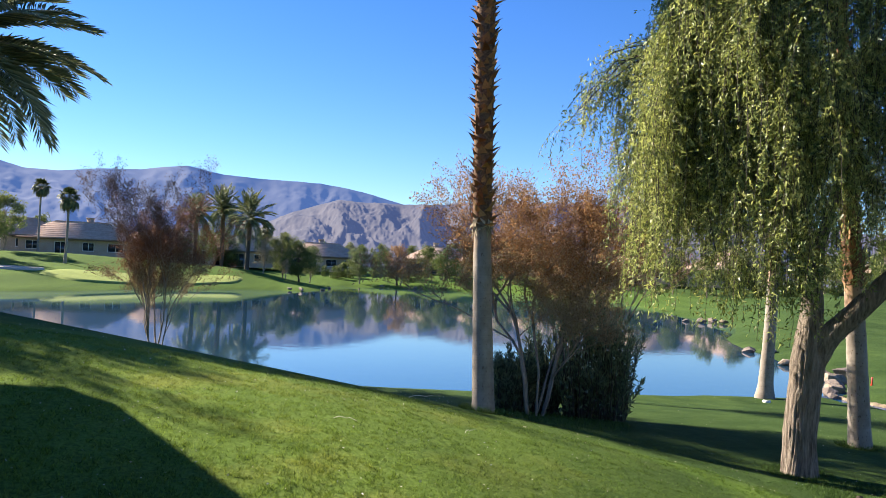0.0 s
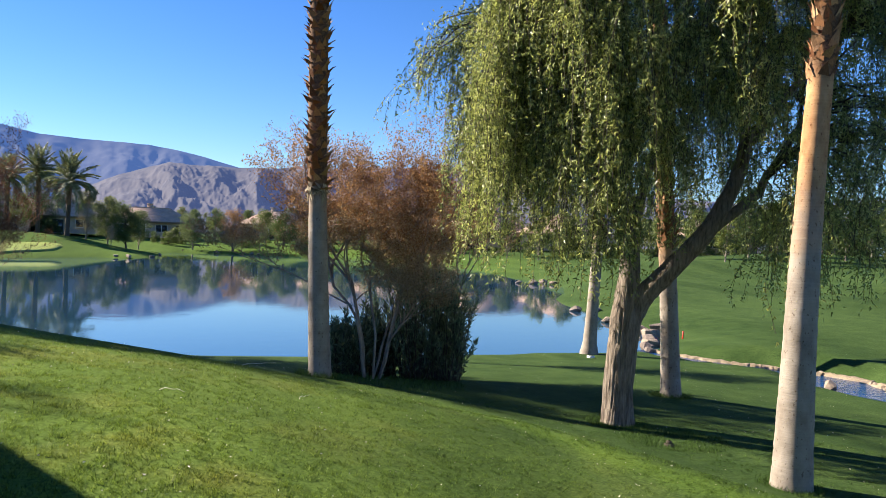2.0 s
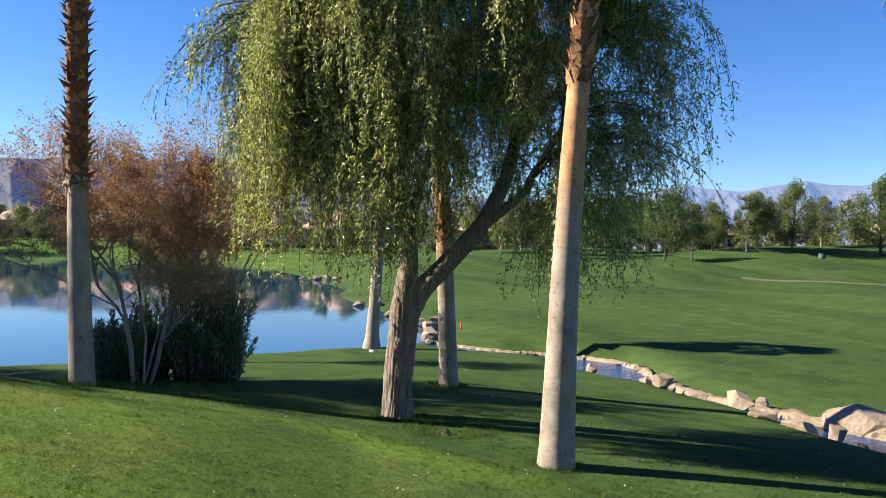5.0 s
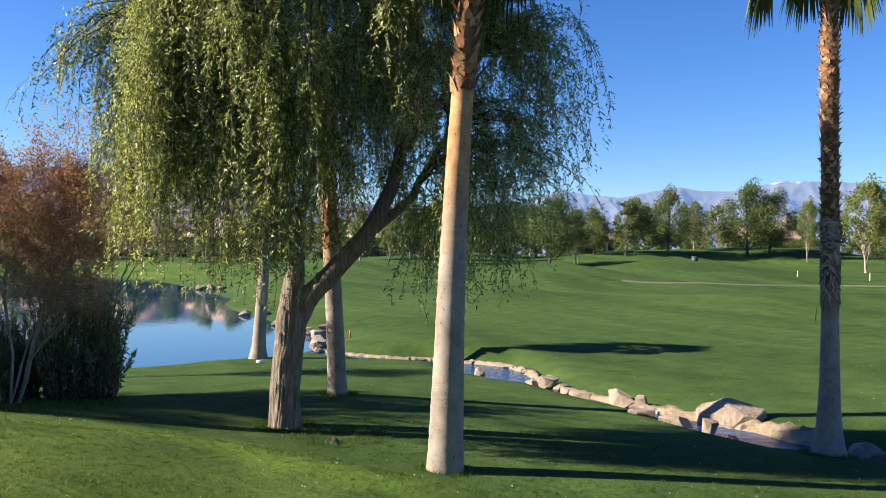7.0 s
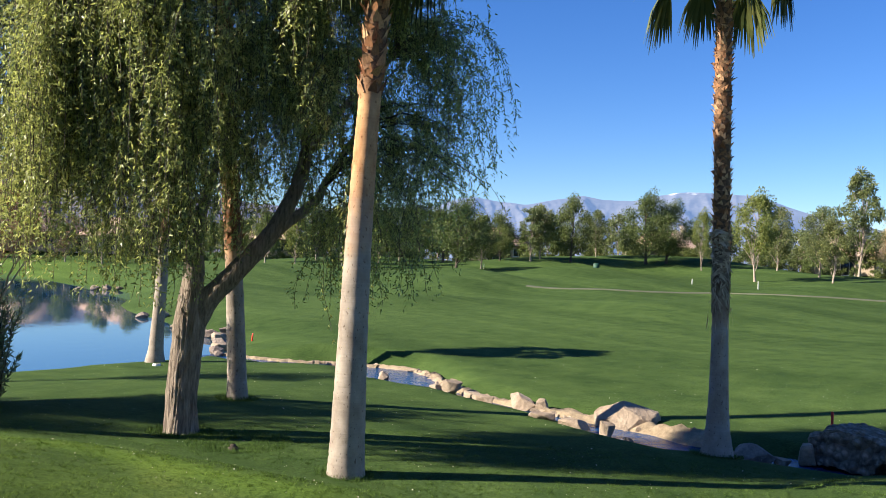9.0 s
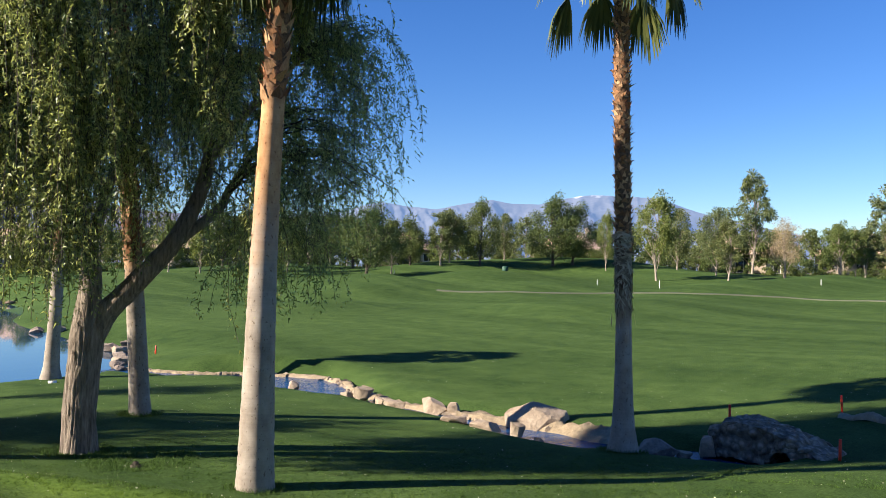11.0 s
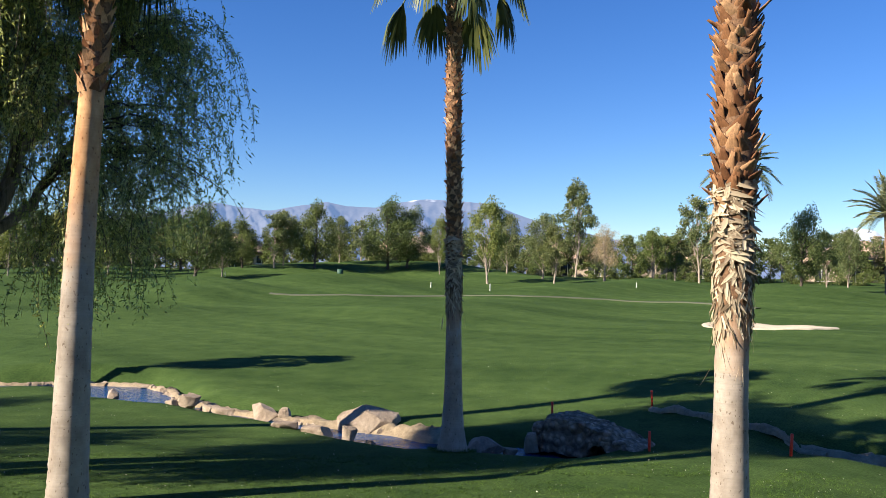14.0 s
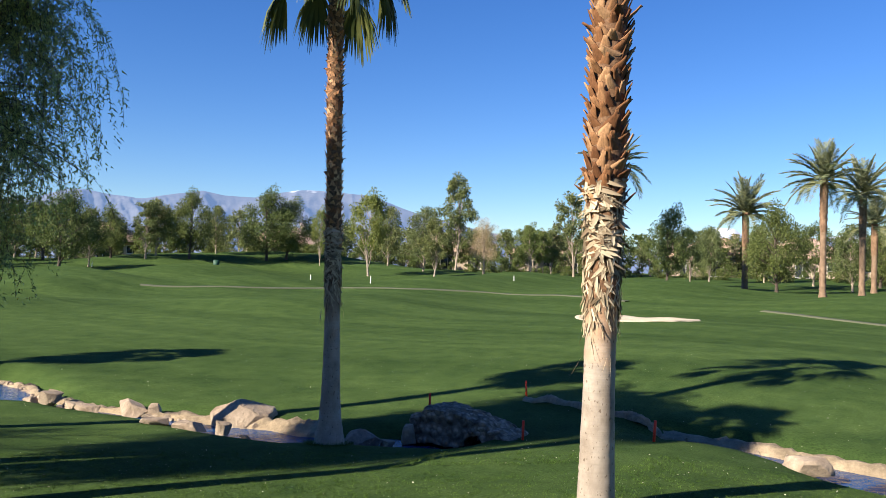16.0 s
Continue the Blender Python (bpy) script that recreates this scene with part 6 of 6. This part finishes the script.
boulder(12.86, 6.12, 0.21, 0.18, 0.26, 20, 0.2, 2, label="cracked pale boulder beside the arched rock")


def stake(x, y, tall, lean, label="short red hazard stake in the grass"):
    v, f = box(-0.02, -0.02, 0, 0.02, 0.02, tall)
    bm = bmesh.new()
    me = mesh_of("stake", v, f, RED)
    bm.from_mesh(me)
    bmesh.ops.bevel(bm, geom=bm.edges[:], offset=0.004, segments=1, affect="EDGES")
    bm.to_mesh(me)
    bm.free()
    ob = new("stake", me)
    ob.matrix_world = pose(x, y, ground_z(x, y) - 0.05, lean, lean, 20)
    tagged(ob, label, "stake", "hazard stakes")


for x, y, tall, lean in ((13.84, 6.2, 0.6, 0), (17.0, 5.4, 0.38, -3), (12.85, 4.1, 0.36, 1), (13.75, 2.2, 0.4, 4), (12.9, 24.6, 0.3, 2)):
    stake(x, y, tall, lean)


def post(x, y, tall):
    t = np.linspace(0, 1, 6)
    v, f = tube(np.stack([0 * t, 0 * t, tall * t], 1), [0.033, 0.033, 0.033, 0.033, 0.03, 0.01], 8)
    ob = new("marker_post", mesh_of("marker_post", v, f, WHITE, True))
    ob.matrix_world = pose(x, y, ground_z(x, y) - 0.05)
    tagged(ob, "short white marker post on the fairway", "post", "marker posts")


for x, y, tall in ((52.3, 28.8, 0.6), (55.1, 35.7, 0.5), (58, 62, 0.6), (64, 22, 0.5)):
    post(x, y, tall)
SPRINKLER = (4.95, 9.62)
ux, uy = polar(50.75, 88)
v, f = box(-0.45, -0.3, 0, 0.45, 0.3, 0.9)
me = mesh_of("utility_box", v, f, BOX_GREEN)
bm = bmesh.new()
bm.from_mesh(me)
bmesh.ops.bevel(bm, geom=bm.edges[:], offset=0.05, segments=2, affect="EDGES")
bm.to_mesh(me)
bm.free()
ub = new("utility_box", me)
ub.matrix_world = pose(ux, uy, ground_z(ux, uy) - 0.03, 0, 0, 40)
tagged(ub, "dark green utility box among the trees", "box")
v, f = tube([(0, 0, 0), (0, 0, 0.05), (0, 0, 0.06)], [0.1, 0.1, 0.08], 14)
cv = new("valve_cover", mesh_of("valve_cover", v, f, WHITE, True))
cv.matrix_world = pose(8.25, 20.7, ground_z(8.25, 20.7))
tagged(cv, "small pale irrigation valve cover in the grass", "cover")

parts = [tube([(0, 0, 0), (0, 0, 0.07), (0, 0, 0.08)], [0.065, 0.065, 0.05], 14), tube([(0, 0, 0.08), (0, 0, 0.11), (0, 0, 0.115)], [0.035, 0.035, 0.02], 10)]
v, f = join(parts)
sp = new("sprinkler_head", mesh_of("sprinkler_head", v, f, DARK_BARK, True))
sp.matrix_world = pose(SPRINKLER[0], SPRINKLER[1], ground_z(*SPRINKLER) - 0.05)
tagged(sp, "dark sprinkler head in the longer grass", "sprinkler")


# ---- grass and litter ----
def spread(n, r0, r1, a0, a1, rng, power=1.0):
    a = np.radians(rng.uniform(a0, a1, n))
    r = r0 + (r1 - r0) * rng.uniform(0, 1, n) ** power
    return np.sin(a) * r, np.cos(a) * r


def blades(x, y, length, width, rng, lean=0.5):
    z = height(x, y)
    n = len(x)
    a = rng.uniform(0, math.tau, n)
    d = np.stack([np.cos(a), np.sin(a), 0 * a], 1)
    base = np.stack([x, y, z - 0.006], 1)
    tip = base + np.stack([rng.normal(size=n) * lean, rng.normal(size=n) * lean, np.ones(n)], 1) * length[:, None]
    v = np.stack([base - d * width, base + d * width, tip], 1).reshape(-1, 3)
    return v, np.arange(3 * n).reshape(-1, 3)


rng = np.random.default_rng(11)
x, y = spread(34000, 4.4, 12.5, -31, 96, rng, 1.2)
vigour = np.repeat(rng.uniform(0.45, 1.35, len(x)), 12)
x, y = np.repeat(x, 12) + rng.normal(size=len(vigour)) * 0.02, np.repeat(y, 12) + rng.normal(size=len(vigour)) * 0.02
keep = (stream_distance(x, y) > 0.15)
x, y, vigour = x[keep], y[keep], vigour[keep]
v, f = blades(x, y, rng.uniform(0.012, 0.034, len(x)) * vigour, 0.0031, rng, 0.65)
g = new("grass", mesh_of("grass", v, f, BLADE))
tagged(g, "short mown green grass blades of the near lawn", "grass", kind="stuff")
tufts = []
for cx, cy, r, n, tall in ((4.79, 10.9, 0.45, 1300, 0.06), (5.2, 9.95, 0.7, 2600, 0.05), (5.46, 7.86, 0.34, 900, 0.07), (6.74, 13.18, 0.36, 900, 0.08), (0.74, 12.95, 0.4, 1000, 0.1), (1.9, 13.6, 1.3, 1800, 0.08), (8.76, 2.0, 0.32, 700, 0.06), (11.4, 6.8, 0.4, 900, 0.06)):
    a, q = rng.uniform(0, math.tau, n), r * np.sqrt(rng.uniform(0.05, 1, n))
    tx, ty = cx + np.cos(a) * q, cy + np.sin(a) * q
    tufts.append(blades(tx, ty, tall * rng.uniform(0.5, 1.2, n), 0.004, rng, 0.5))
v, f = join(tufts)
tagged(new("long_grass", mesh_of("long_grass", v, f, BLADE)), "longer uncut grass round the tree trunks", "grass", kind="stuff")
x, y = spread(3000, 4.6, 24, -31, 96, rng, 1.1)
keep = (stream_distance(x, y) > 0.4) & (lake_distance(x, y) > 0.3)
p = np.stack([x, y, height(x, y) + 0.02], 1)[keep]
n = len(p)
v, f = leaves(p, rng.normal(size=(n, 3)) * [1, 1, 0.25], 0.01 + 0.024 * rng.uniform(0, 1, n) ** 4, rng.uniform(0.003, 0.008, n), rng)
tagged(new("litter", mesh_of("litter", v, f, LITTER)), "scattered pale dry leaves lying in the grass", "leaf litter", kind="stuff")
for x, y, turn, L in ((-0.35, 10.6, 20, 0.45), (-0.9, 7.4, -30, 0.25), (0.3, 8.2, 60, 0.2)):
    q = curve_points((0, 0, 0), (L, 0, 0), 0.02, 7, rng, 0.008)
    v, f = tube(q, np.linspace(0.0035, 0.0015, 7), 5)
    tw = new("fallen_twig", mesh_of("fallen_twig", v, f, LITTER, True))
    tw.matrix_world = pose(x, y, ground_z(x, y) + 0.025, 0, 0, turn)
    tagged(tw, "dry pale twig fallen on the lawn", "twig")
